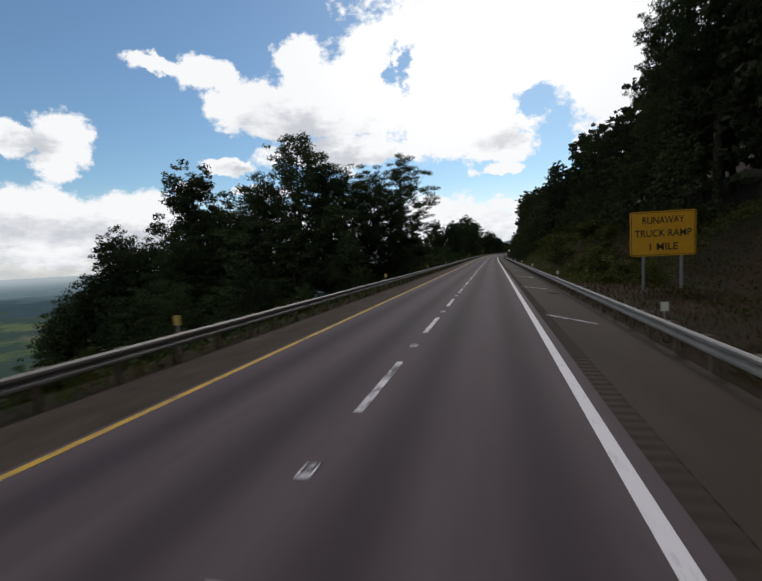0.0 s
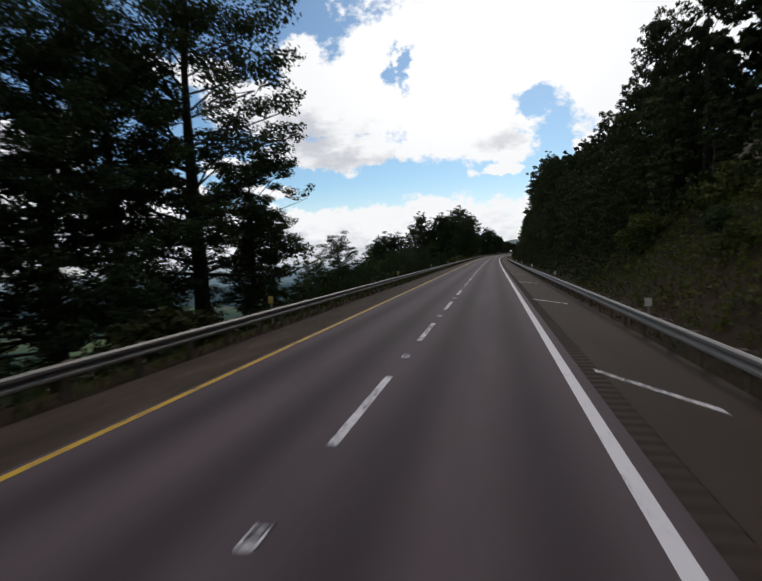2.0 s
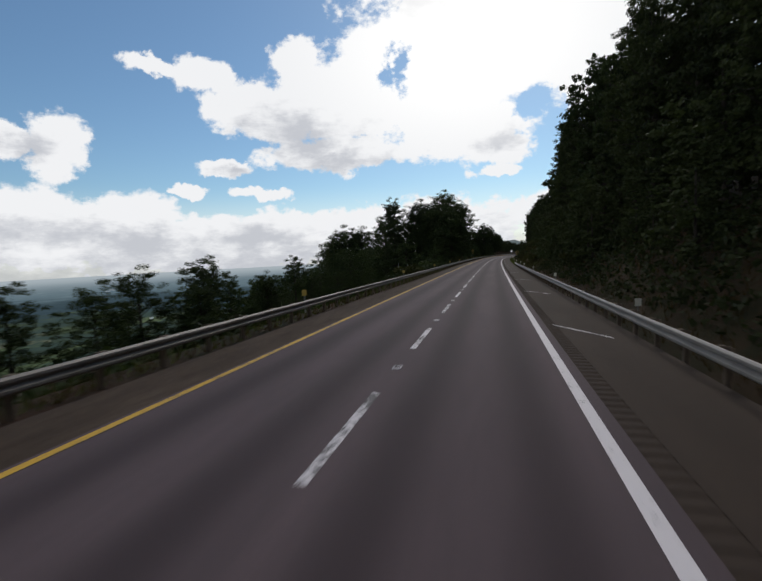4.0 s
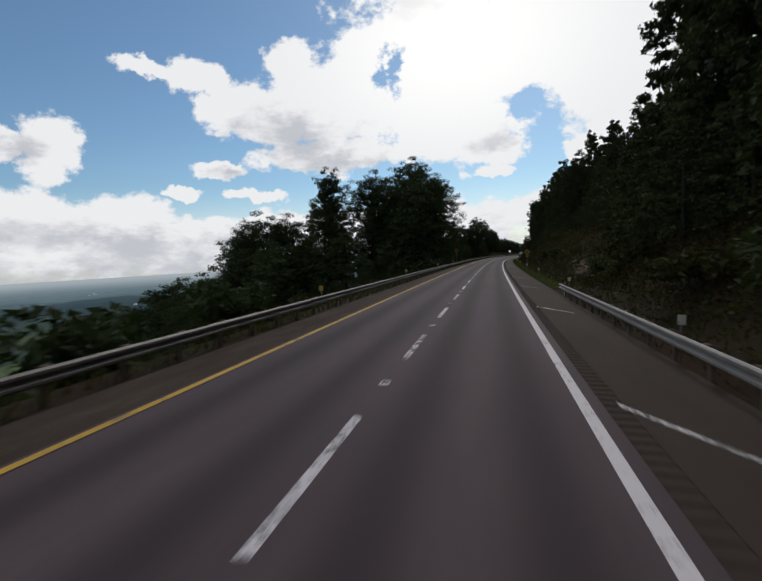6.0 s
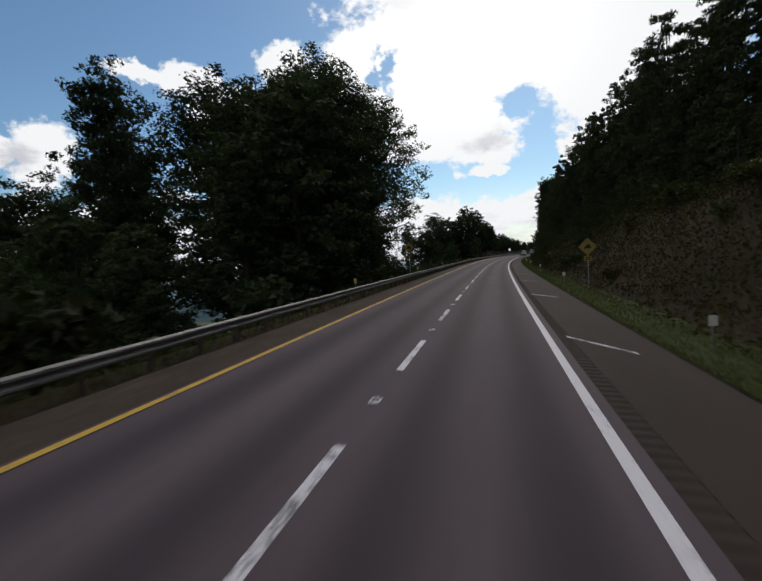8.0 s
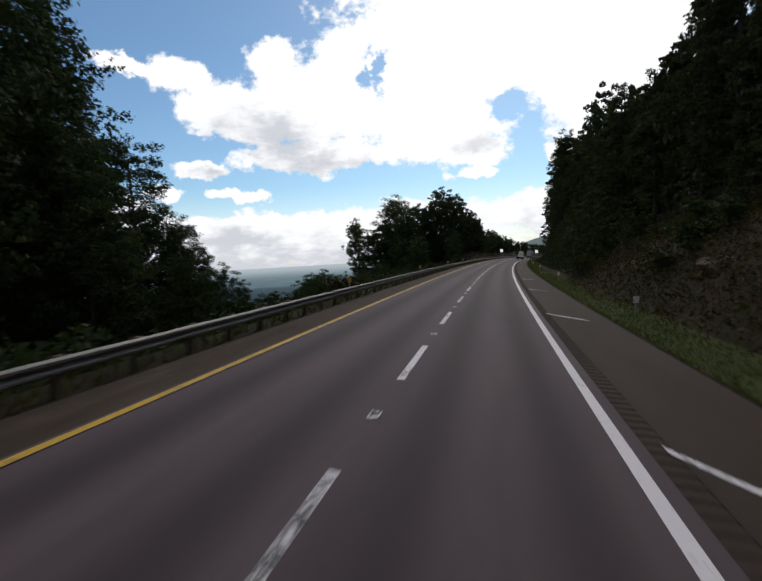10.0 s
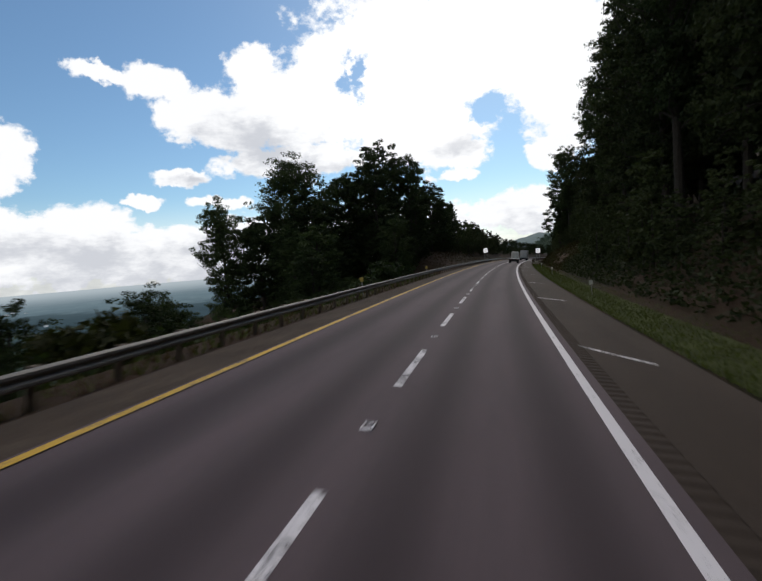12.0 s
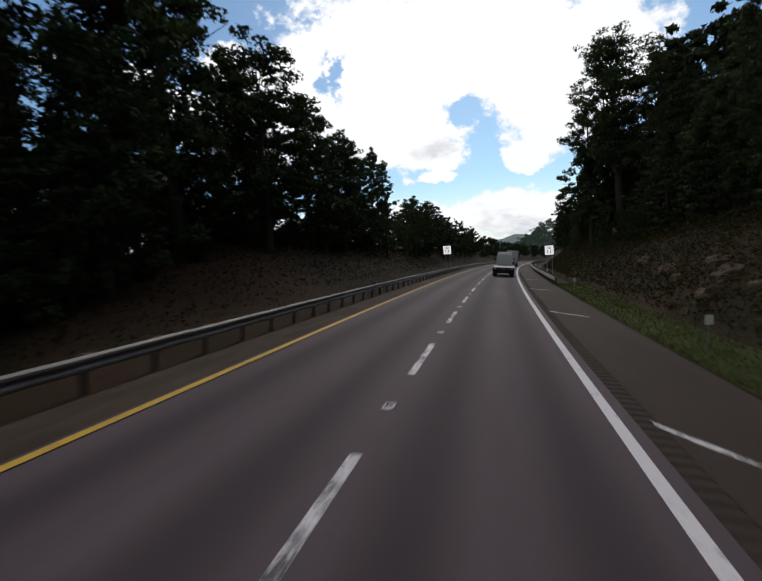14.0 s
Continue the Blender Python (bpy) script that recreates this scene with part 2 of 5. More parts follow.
def asphalt_lane(nt, b):
    uv = nt.nodes.new("ShaderNodeTexCoord").outputs["UV"]
    sp = nt.nodes.new("ShaderNodeSeparateXYZ")
    nt.links.new(uv, sp.inputs[0])
    across = sp.outputs[0]
    grain = tex(nt, 160.0, 3.0, 0.7)
    mott = tex(nt, 0.8, 6.0, 0.65, "UV", (1.0, 0.12, 1.0))
    base = ramp(nt, mott, (0.28, (0.060, 0.0445, 0.0485)), (0.72, (0.096, 0.0695, 0.0745)))
    # polished wheel paths and the oily middle of each lane
    wave = mathn(nt, "COSINE", mathn(nt, "MULTIPLY", mathn(nt, "ADD", across, 1.30), 2 * math.pi / 1.83))
    track = mathn(nt, "ADD", mathn(nt, "MULTIPLY", wave, 0.5), 0.5)
    base = blend(nt, mathn(nt, "MULTIPLY", mathn(nt, "POWER", track, 1.4), 0.85), base, (0.034, 0.0235, 0.0262))
    base = blend(nt, 0.5, base, ramp(nt, grain, (0.35, grey(0.35)), (0.65, grey(0.75))), "SOFT_LIGHT")
    nt.links.new(base, b.inputs["Base Color"])
    bump(nt, b, grain, 0.5, 0.008)


def asphalt_shoulder(nt, b):
    grain = tex(nt, 120.0, 3.0, 0.7)
    mott = tex(nt, 0.5, 6.0, 0.65, "UV", (1.0, 0.2, 1.0))
    base = ramp(nt, mott, (0.3, (0.0315, 0.0222, 0.0162)), (0.7, (0.0488, 0.0350, 0.0262)))
    base = blend(nt, 0.5, base, ramp(nt, grain, (0.35, grey(0.3)), (0.65, grey(0.8))), "SOFT_LIGHT")
    nt.links.new(base, b.inputs["Base Color"])
    bump(nt, b, grain, 0.5, 0.01)


def gritty(nt, b):
    grain = tex(nt, 60.0, 5.0, 0.75)
    mott = tex(nt, 1.1, 7.0, 0.7, "UV", (1.0, 0.3, 1.0))
    base = ramp(nt, mott, (0.3, (0.036, 0.025, 0.017)), (0.55, (0.060, 0.043, 0.031)), (0.75, (0.088, 0.067, 0.050)))
    base = blend(nt, 0.6, base, ramp(nt, grain, (0.35, grey(0.25)), (0.68, grey(0.85))), "SOFT_LIGHT")
    nt.links.new(base, b.inputs["Base Color"])
    bump(nt, b, grain, 0.7, 0.02)


def line_paint(colour, wear):
    def build(nt, b):
        n = tex(nt, 14.0, 8.0, 0.75)
        big = tex(nt, 1.3, 3.0, 0.5)
        f = mathn(nt, "ADD", mathn(nt, "MULTIPLY", n, 0.7), mathn(nt, "MULTIPLY", big, 0.3))
        c = ramp(nt, f, (wear - 0.03, (0.07, 0.065, 0.065)), (wear + 0.03, colour))
        nt.links.new(c, b.inputs["Base Color"])
        bump(nt, b, n, 0.3, 0.004)
    return build


def soil(nt, b):
    big = tex(nt, 0.06, 6.0, 0.6)
    mid = tex(nt, 0.9, 8.0, 0.7)
    fine = tex(nt, 14.0, 6.0, 0.7)
    earth = ramp(nt, mid, (0.3, (0.021, 0.0115, 0.0066)), (0.55, (0.051, 0.0275, 0.0160)), (0.75, (0.092, 0.053, 0.033)))
    green = ramp(nt, fine, (0.3, (0.0090, 0.0085, 0.0032)), (0.7, (0.023, 0.022, 0.0080)))
    f = ramp(nt, mathn(nt, "ADD", mathn(nt, "MULTIPLY", big, 0.5), mathn(nt, "MULTIPLY", mid, 0.5)), (0.42, grey(0.0)), (0.56, grey(1.0)))
    nt.links.new(blend(nt, f, earth, green), b.inputs["Base Color"])
    bump(nt, b, mathn(nt, "ADD", mid, mathn(nt, "MULTIPLY", fine, 0.3)), 0.8, 0.25)


def turf(nt, b):
    n = tex(nt, 0.7, 7.0, 0.7)
    f = tex(nt, 22.0, 5.0, 0.7)
    c = ramp(nt, n, (0.32, (0.030, 0.033, 0.011)), (0.5, (0.043, 0.050, 0.016)), (0.72, (0.068, 0.079, 0.026)))
    nt.links.new(blend(nt, 0.6, c, ramp(nt, f, (0.3, grey(0.25)), (0.7, grey(0.75))), "OVERLAY"), b.inputs["Base Color"])
    bump(nt, b, f, 0.8, 0.05)


def foliage(low, high, through_light=0.25):
    def build(nt, b):
        geo = nt.nodes.new("ShaderNodeNewGeometry").outputs["Random Per Island"]
        ob = nt.nodes.new("ShaderNodeObjectInfo").outputs["Random"]
        f = mathn(nt, "ADD", mathn(nt, "MULTIPLY", geo, 0.45), mathn(nt, "MULTIPLY", ob, 0.50))
        c = ramp(nt, f, (0.1, low), (0.6, high), (0.95, tuple(min(1, k * 1.5) for k in high)))
        nt.links.new(c, b.inputs["Base Color"])
        tr = nt.nodes.new("ShaderNodeBsdfTranslucent")
        nt.links.new(blend(nt, 1.0, c, (1.0, 1.25, 0.5), "MULTIPLY"), tr.inputs["Color"])
        mx = nt.nodes.new("ShaderNodeMixShader")
        mx.inputs[0].default_value = through_light
        nt.links.new(b.outputs[0], mx.inputs[1])
        nt.links.new(tr.outputs[0], mx.inputs[2])
        nt.links.new(mx.outputs[0], nt.nodes["Material Output"].inputs["Surface"])
    return build


def bark(nt, b):
    n = tex(nt, 6.0, 6.0, 0.7, "Object", (3.0, 3.0, 0.5))
    nt.links.new(ramp(nt, n, (0.3, (0.014, 0.012, 0.009)), (0.7, (0.052, 0.044, 0.036))), b.inputs["Base Color"])
    bump(nt, b, n, 0.8, 0.05)


def galvanised(nt, b):
    n = tex(nt, 3.0, 7.0, 0.7)
    f = tex(nt, 40.0, 4.0, 0.6)
    c = ramp(nt, n, (0.3, (0.144, 0.1312, 0.1184)), (0.7, (0.24, 0.2208, 0.2016)))
    c = blend(nt, 0.35, c, ramp(nt, f, (0.3, grey(0.3)), (0.7, grey(0.6))), "OVERLAY")
    nt.links.new(c, b.inputs["Base Color"])
    nt.links.new(ramp(nt, n, (0.3, grey(0.42)), (0.7, grey(0.62))), b.inputs["Roughness"])


def plain(colour, spread=0.12, scale=5.0):
    def build(nt, b):
        n = tex(nt, scale, 6.0, 0.65)
        nt.links.new(ramp(nt, n, (0.3, tuple(k * (1 - spread) for k in colour)), (0.7, tuple(min(1, k * (1 + spread)) for k in colour))), b.inputs["Base Color"])
    return build


def lit_face(nt, b):
    n = tex(nt, 2.0, 3.0, 0.5)
    nt.links.new(ramp(nt, n, (0.3, (0.86, 0.86, 0.88)), (0.7, (0.92, 0.92, 0.92))), b.inputs["Base Color"])
    b.inputs["Emission Color"].default_value = (1.0, 0.97, 0.98, 1)
    b.inputs["Emission Strength"].default_value = 0.7


def rock_face(nt, b):
    n = tex(nt, 1.2, 8.0, 0.7)
    f = tex(nt, 9.0, 6.0, 0.7)
    c = ramp(nt, n, (0.3, (0.034, 0.025, 0.017)), (0.5, (0.115, 0.080, 0.054)), (0.7, (0.23, 0.172, 0.122)))
    nt.links.new(blend(nt, 0.5, c, ramp(nt, f, (0.3, grey(0.3)), (0.7, grey(0.7))), "OVERLAY"), b.inputs["Base Color"])
    bump(nt, b, mathn(nt, "ADD", n, f), 0.9, 0.2)


def far_land(nt, b):
    """Hazy far plain: fields and woods, pale blue haze mixed into the emitted colour by distance."""
    pos = nt.nodes.new("ShaderNodeNewGeometry").outputs["Position"]
    d = nt.nodes.new("ShaderNodeVectorMath")
    d.operation = "LENGTH"
    nt.links.new(pos, d.inputs[0])
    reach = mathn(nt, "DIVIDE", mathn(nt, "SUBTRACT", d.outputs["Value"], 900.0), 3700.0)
    small = tex(nt, 0.012, 6.0, 0.65)
    wob = tex(nt, 0.0022, 5.0, 0.6)
    cells = nt.nodes.new("ShaderNodeTexVoronoi")
    cells.inputs["Scale"].default_value = 0.0048
    nt.links.new(nt.nodes.new("ShaderNodeTexCoord").outputs["Object"], cells.inputs["Vector"])
    lum = nt.nodes.new("ShaderNodeSeparateXYZ")
    nt.links.new(cells.outputs["Color"], lum.inputs[0])
    field = ramp(nt, lum.outputs[0], (0.0, (0.02368, 0.03552, 0.02516)), (0.3, (0.03848, 0.05476, 0.02664)), (0.55, (0.06216, 0.08584, 0.03552)), (0.85, (0.07696, 0.1006, 0.04588)), (1.0, (0.0888, 0.0888, 0.0629)))
    hedges = ramp(nt, small, (0.44, grey(0.0)), (0.53, grey(1.0)))
    field = blend(nt, hedges, field, (0.026, 0.044, 0.034))
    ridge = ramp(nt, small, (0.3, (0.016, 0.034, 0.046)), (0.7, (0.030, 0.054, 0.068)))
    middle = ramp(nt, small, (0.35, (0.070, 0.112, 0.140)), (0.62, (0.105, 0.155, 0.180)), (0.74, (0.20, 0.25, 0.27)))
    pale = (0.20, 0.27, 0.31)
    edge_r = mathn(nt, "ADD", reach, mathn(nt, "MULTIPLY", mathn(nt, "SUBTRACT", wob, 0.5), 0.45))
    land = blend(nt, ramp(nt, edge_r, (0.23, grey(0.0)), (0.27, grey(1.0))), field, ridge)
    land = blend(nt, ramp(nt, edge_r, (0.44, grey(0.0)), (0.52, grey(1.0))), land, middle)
    # painted haze: its colour and share both grow with distance
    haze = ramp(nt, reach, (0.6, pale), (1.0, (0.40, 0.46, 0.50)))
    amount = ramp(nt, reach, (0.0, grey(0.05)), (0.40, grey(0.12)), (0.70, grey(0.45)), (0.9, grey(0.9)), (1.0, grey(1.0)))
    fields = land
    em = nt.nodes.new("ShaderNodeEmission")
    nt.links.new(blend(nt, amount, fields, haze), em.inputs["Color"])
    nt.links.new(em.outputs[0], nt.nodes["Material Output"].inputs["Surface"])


def far_hill(nt, b):
    # haze of the distance is put into the emitted colour
    n = tex(nt, 0.02, 6.0, 0.65)
    em = nt.nodes.new("ShaderNodeEmission")
    nt.links.new(ramp(nt, n, (0.35, (0.105, 0.135, 0.145)), (0.65, (0.150, 0.180, 0.185))), em.inputs["Color"])
    nt.links.new(em.outputs[0], nt.nodes["Material Output"].inputs["Surface"])


M_LANE = material("lane_asphalt", asphalt_lane, 0.85, 0, 0.25)
M_SHOULDER = material("shoulder_asphalt", asphalt_shoulder, 0.9, 0, 0.2)
M_GRIT = material("gritty_shoulder", gritty, 0.95, 0, 0.15)
M_WHITE = material("white_line_paint", line_paint((0.6232, 0.5822, 0.592), 0.40), 0.7)
M_WORN = material("worn_white_line_paint", line_paint((0.6232, 0.5822, 0.592), 0.495), 0.75)
M_DASHED = material("chipped_white_line_paint", line_paint((0.6232, 0.5822, 0.592), 0.46), 0.72)
M_TURF = material("verge_turf", turf, 0.95, 0, 0.1)
M_TAR = material("old_tar", plain((0.022, 0.019, 0.017), 0.35, 9.0), 1.0, 0, 0.03)
M_CONCRETE = material("stained_concrete", plain((0.30, 0.28, 0.25), 0.35, 3.0), 0.9)
M_YELLOW = material("yellow_line_paint", line_paint((0.5084, 0.3075, 0.0328), 0.44), 0.7)
M_SOIL = material("bank_soil", soil, 0.95, 0, 0.1)
M_LEAF = material("broad_leaves", foliage((0.01368, 0.01976, 0.00836), (0.03496, 0.04712, 0.01824), 0.22), 0.75, 0, 0.10)
M_LEAF2 = material("hillside_leaves", foliage((0.01216, 0.01672, 0.00684), (0.03496, 0.04256, 0.01672), 0.18), 0.75, 0, 0.10)
M_BUSH = material("shrub_leaves", foliage((0.013, 0.014, 0.0045), (0.042, 0.043, 0.0125), 0.2), 0.75, 0, 0.1)
M_GRASS = material("grass_blades", foliage((0.041, 0.046, 0.0125), (0.080, 0.092, 0.026), 0.2), 0.7, 0, 0.12)
M_OLIVE = material("olive_leaves", foliage((0.020, 0.023, 0.0055), (0.062, 0.066, 0.016), 0.2), 0.75, 0, 0.1)
M_DRY = material("dry_grass", foliage((0.017, 0.0115, 0.0045), (0.052, 0.033, 0.0125), 0.2), 0.8, 0, 0.08)
# leaf green lightened and blued to stand for haze over the far hill
M_HAZELEAF = material("hazed_hillside_leaves", foliage((0.075, 0.100, 0.078), (0.12, 0.150, 0.115), 0.1), 0.7, 0, 0.1)
M_BARK = material("bark", bark, 0.9, 0, 0.1)
M_ZINC = material("weathered_zinc", galvanised, 0.55, 0.15, 0.4)
M_POST = material("rusty_post_steel", plain((0.115, 0.085, 0.062), 0.35, 9.0), 0.85, 0.1)
M_SIGN = material("sign_yellow", plain((0.527, 0.255, 0.0102), 0.1, 2.0), 0.5)
# sign yellow darkened in its base colour, for diamond boards seen against the light
M_SIGNDULL = material("backlit_sign_yellow", plain((0.21, 0.145, 0.03), 0.2, 3.0), 0.6)
M_LITFACE = material("lit_sign_face", lit_face, 0.5)
M_SIGNWHITE = material("sign_white", plain((0.90, 0.90, 0.91), 0.03, 2.0), 0.45)
M_BLACK = material("sign_black", plain((0.015, 0.012, 0.010), 0.2, 6.0), 0.6)
M_STEEL = material("sign_post_steel", plain((0.24, 0.235, 0.23), 0.2, 8.0), 0.5, 0.5)
M_REFLECT = material("delineator_white", plain((0.493, 0.459, 0.3825), 0.15, 20.0), 0.5)
M_AMBER = material("delineator_yellow", plain((0.34, 0.238, 0.051), 0.25, 20.0), 0.5)
M_ROCK = material("cut_rock", rock_face, 0.95, 0, 0.1)
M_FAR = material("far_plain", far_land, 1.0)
M_HILL = material("far_hill", far_hill, 1.0)
M_TRUCKDARK = material("truck_chassis", plain((0.012, 0.012, 0.013), 0.3, 6.0), 0.6)
M_TRUCKWHITE = material("truck_white", plain((0.476, 0.4632, 0.408), 0.10, 3.0), 0.45)
M_DECK = material("truck_deck", plain((0.357, 0.357, 0.34), 0.15, 4.0), 0.6)
M_RUBBER = material("tyre_rubber", plain((0.018, 0.018, 0.018), 0.2, 10.0), 0.85)
M_LENS = material("red_lens", plain((0.30, 0.02, 0.02), 0.1, 10.0), 0.3)
M_CREAM = material("pale_lens", plain((0.65, 0.62, 0.55), 0.1, 10.0), 0.3)
M_CABGLASS = material("dark_glass", plain((0.02, 0.025, 0.03), 0.1, 4.0), 0.08, 0, 0.6)

# ------------------------------------------------------------------ mesh helpers


def mesh_object(name, verts, faces, mat, parent=None, uvs=None, smooth=False):
    me = bpy.data.meshes.new(name)
    me.from_pydata([tuple(v) for v in verts], [], [tuple(f) for f in faces])
    if uvs is not None:
        layer = me.uv_layers.new(name="UVMap")
        flat_uv = [c for f in faces for i in f for c in uvs[i]]
        layer.data.foreach_set("uv", flat_uv)
    me.materials.append(mat)
    if smooth:
        me.polygons.foreach_set("use_smooth", [True] * len(me.polygons))
    me.update()
    ob = new(name, me)
    ob.parent = parent
    return ob


def shared(name, me, m, parent, mat=None):
    ob = new(name, me)
    ob.parent = parent
    ob.matrix_basis = m
    return ob


def part(name, bm, mat, parent, label=""):
    me = bpy.data.meshes.new(name)
    bm.to_mesh(me)
    bm.free()
    me.materials.append(mat)
    ob = new(name, me)
    ob.parent = parent
    return tagged(ob, label=label)


def add_box(bm, cx, cy, cz, sx, sy, sz, bevel=0.0, m=None):
    r = bmesh.ops.create_cube(bm, size=1.0)
    vs = r["verts"]
    for v in vs:
        v.co = Vector((cx + v.co.x * sx, cy + v.co.y * sy, cz + v.co.z * sz))
    if bevel:
        es = list({e for v in vs for e in v.link_edges})
        r = bmesh.ops.bevel(bm, geom=es, offset=bevel, segments=2, affect="EDGES", profile=0.6)
        vs = list({v for f in r["faces"] for v in f.verts} | {v for v in vs if v.is_valid})
    if m is not None:
        bmesh.ops.transform(bm, matrix=m, verts=vs)
    return vs


def box(cx, cy, cz, sx, sy, sz, bevel=0.0):
    bm = bmesh.new()
    add_box(bm, cx, cy, cz, sx, sy, sz, bevel)
    return bm


def add_rod(bm, a, b, ra, rb, n=8):
    a, b = Vector(a), Vector(b)
    q = (b - a).to_track_quat("Z", "Y")
    rings = []
    for p, r in ((a, ra), (b, rb)):
        rings.append([bm.verts.new(p + q @ Vector((r * math.cos(2 * math.pi * i / n), r * math.sin(2 * math.pi * i / n), 0))) for i in range(n)])
    for i in range(n):
        bm.faces.new((rings[0][i], rings[0][(i + 1) % n], rings[1][(i + 1) % n], rings[1][i]))
    bm.faces.new(rings[0][::-1])
    bm.faces.new(rings[1])


def empty(name, m=None):
    ob = new(name)
    ob.empty_display_size = 0.3
    if m is not None:
        ob.matrix_basis = m
    return ob


# ------------------------------------------------------------------ carriageway
U_YELLOW, U_DASH, U_EDGE = -5.88, -2.20, 1.42
U_LEFT, U_RIGHT = -7.75, 4.15
RAIL_L, RAIL_R = -7.95, 4.02
U_RUM0, U_RUM1 = 1.74, 2.10
ROAD0, ROAD1 = -60.0, 1150.0


def ribbon(name, us, s0, s1, step, mat, z=0.0, parent=None, depth=0.0):
    """A strip that follows the road; depth gives it a kerbless underside."""
    n = int(math.ceil((s1 - s0) / step))
    verts, uvs, faces = [], [], []
    k = len(us)
    for i in range(n + 1):
        s = s0 + (s1 - s0) * i / n
        for u in us:
            verts.append(at(s, u, z))
            uvs.append((u, s))
    for i in range(n):
        for j in range(k - 1):
            a = i * k + j
            faces.append((a, a + 1, a + k + 1, a + k))
    ob = mesh_object(name, verts, faces, mat, parent, uvs)
    return ob


road = ribbon("road", [-6.05, -4.0, -2.2, -0.4, 1.30, U_RUM0], ROAD0, ROAD1, 3.0, M_LANE)
tagged(road, "dark grey two-lane asphalt carriageway with worn wheel tracks", "road", kind="structure")
sh_l = ribbon("shoulder_left", [U_LEFT, -6.9, -6.05], ROAD0, ROAD1, 3.0, M_GRIT)
tagged(sh_l, "narrow brownish asphalt shoulder beside the yellow line", "road shoulder", kind="structure")
sh_r = ribbon("shoulder_right", [U_RUM1, U_RIGHT], ROAD0, ROAD1, 3.0, M_SHOULDER)
tagged(sh_r, "wide brownish asphalt shoulder beside the white edge line", "road shoulder", kind="structure")


def rumble():
    verts, faces, uvs = [], [], []
    pitch, s = 0.32, -2.0
    i = 0
    while s < 560:
        for ds, z in ((0.0, 0.0), (0.11, 0.0), (0.15, -0.022), (0.28, -0.022)):
            for u, g in ((U_RUM0 - 0.05, 0.0), (U_RUM0 + 0.01, z), (U_RUM1 - 0.01, z), (U_RUM1 + 0.05, 0.0)):
                verts.append(at(s + ds, u, g - 0.003))
                uvs.append((u, s + ds))
        s += pitch
    for i in range(len(verts) // 4 - 1):
        for j in range(3):
            a = 4 * i + j
            faces.append((a, a + 1, a + 5, a + 4))
    ob = mesh_object("rumble_strip", verts, faces, M_SHOULDER, None, uvs)
    tagged(ob, "milled rumble strip grooves cut into the shoulder asphalt", "rumble strip", kind="stuff")
    far = ribbon("shoulder_strip", [U_RUM0, U_RUM1], s, ROAD1, 6.0, M_SHOULDER)
    tagged(far, "brownish asphalt strip of the far shoulder", "road shoulder", kind="structure")
    rear = ribbon("shoulder_strip", [U_RUM0, U_RUM1], ROAD0, -2.0, 6.0, M_SHOULDER)
    tagged(rear, "brownish asphalt strip of the shoulder", "road shoulder", kind="structure")


rumble()
edge = ribbon("edge_line", [U_EDGE - 0.10, U_EDGE + 0.10], ROAD0, ROAD1, 3.0, M_WHITE, 0.005)
tagged(edge, "solid white painted edge line on the asphalt", "road marking", kind="structure")
yel = ribbon("median_line", [U_YELLOW - 0.075, U_YELLOW + 0.075], ROAD0, ROAD1, 3.0, M_YELLOW, 0.005)
tagged(yel, "solid yellow painted line on the asphalt, scuffed", "road marking", kind="structure")
CYCLE, DASH, DASH0 = 7.62, 3.55, 10.60
lane_line = empty("lane_line")
tagged(lane_line, "broken white lane line of worn painted dashes", "road marking", kind="structure")
k0 = int((ROAD0 - DASH0) // CYCLE) + 1
for k in range(k0, 120):
    e = DASH0 + k * CYCLE
    d = ribbon("dash", [U_DASH - 0.08, U_DASH + 0.08], e - DASH, e, 1.2, M_WORN if (k * 7) % 5 < 2 else M_DASHED, 0.005, lane_line)
    m = e + (CYCLE - DASH) / 2
    bm = bmesh.new()
    if -10 < m < 560:
        # two runners, a cross piece and the little reflector block between them
        for x in (-0.085, 0.085):
            add_box(bm, x, -0.05, 0, 0.03, 0.36, 0.016, 0.005)
        add_box(bm, 0, -0.20, 0, 0.15, 0.10, 0.014, 0.005)
        add_box(bm, 0, 0.02, 0.004, 0.11, 0.09, 0.022, 0.006)
        o = part("pavement_marker", bm, M_WORN, lane_line, "pale scuffed raised pavement marker")
        o.matrix_basis = stand(m, U_DASH, 0.012)
    else:
        bm.free()

hatch = empty("shoulder_hatching")
tagged(hatch, "slanting white painted bars across the shoulder", "road marking", kind="structure")


def hatch_bar(s, length=2.4, out=3.38):
    verts, faces = [], []
    a, b = (s, 2.0), (s - length, out)
    w = 0.28
    for f in (0, 0.25, 0.5, 0.75, 1.0):
        ss, uu = a[0] + (b[0] - a[0]) * f, a[1] + (b[1] - a[1]) * f
        verts += [at(ss - w / 2, uu, 0.006), at(ss + w / 2, uu, 0.006)]
    for i in range(4):
        faces.append((2 * i, 2 * i + 2, 2 * i + 3, 2 * i + 1))
    mesh_object("painted_bar", verts, faces, M_WORN, hatch)


HATCH0, HATCH_STEP = 126.05, 15.30
for k in range(-9, 34):
    if k == 5:
        hatch_bar(203.3, 2.1, 3.5)
    else:
        hatch_bar(HATCH0 + k * HATCH_STEP)

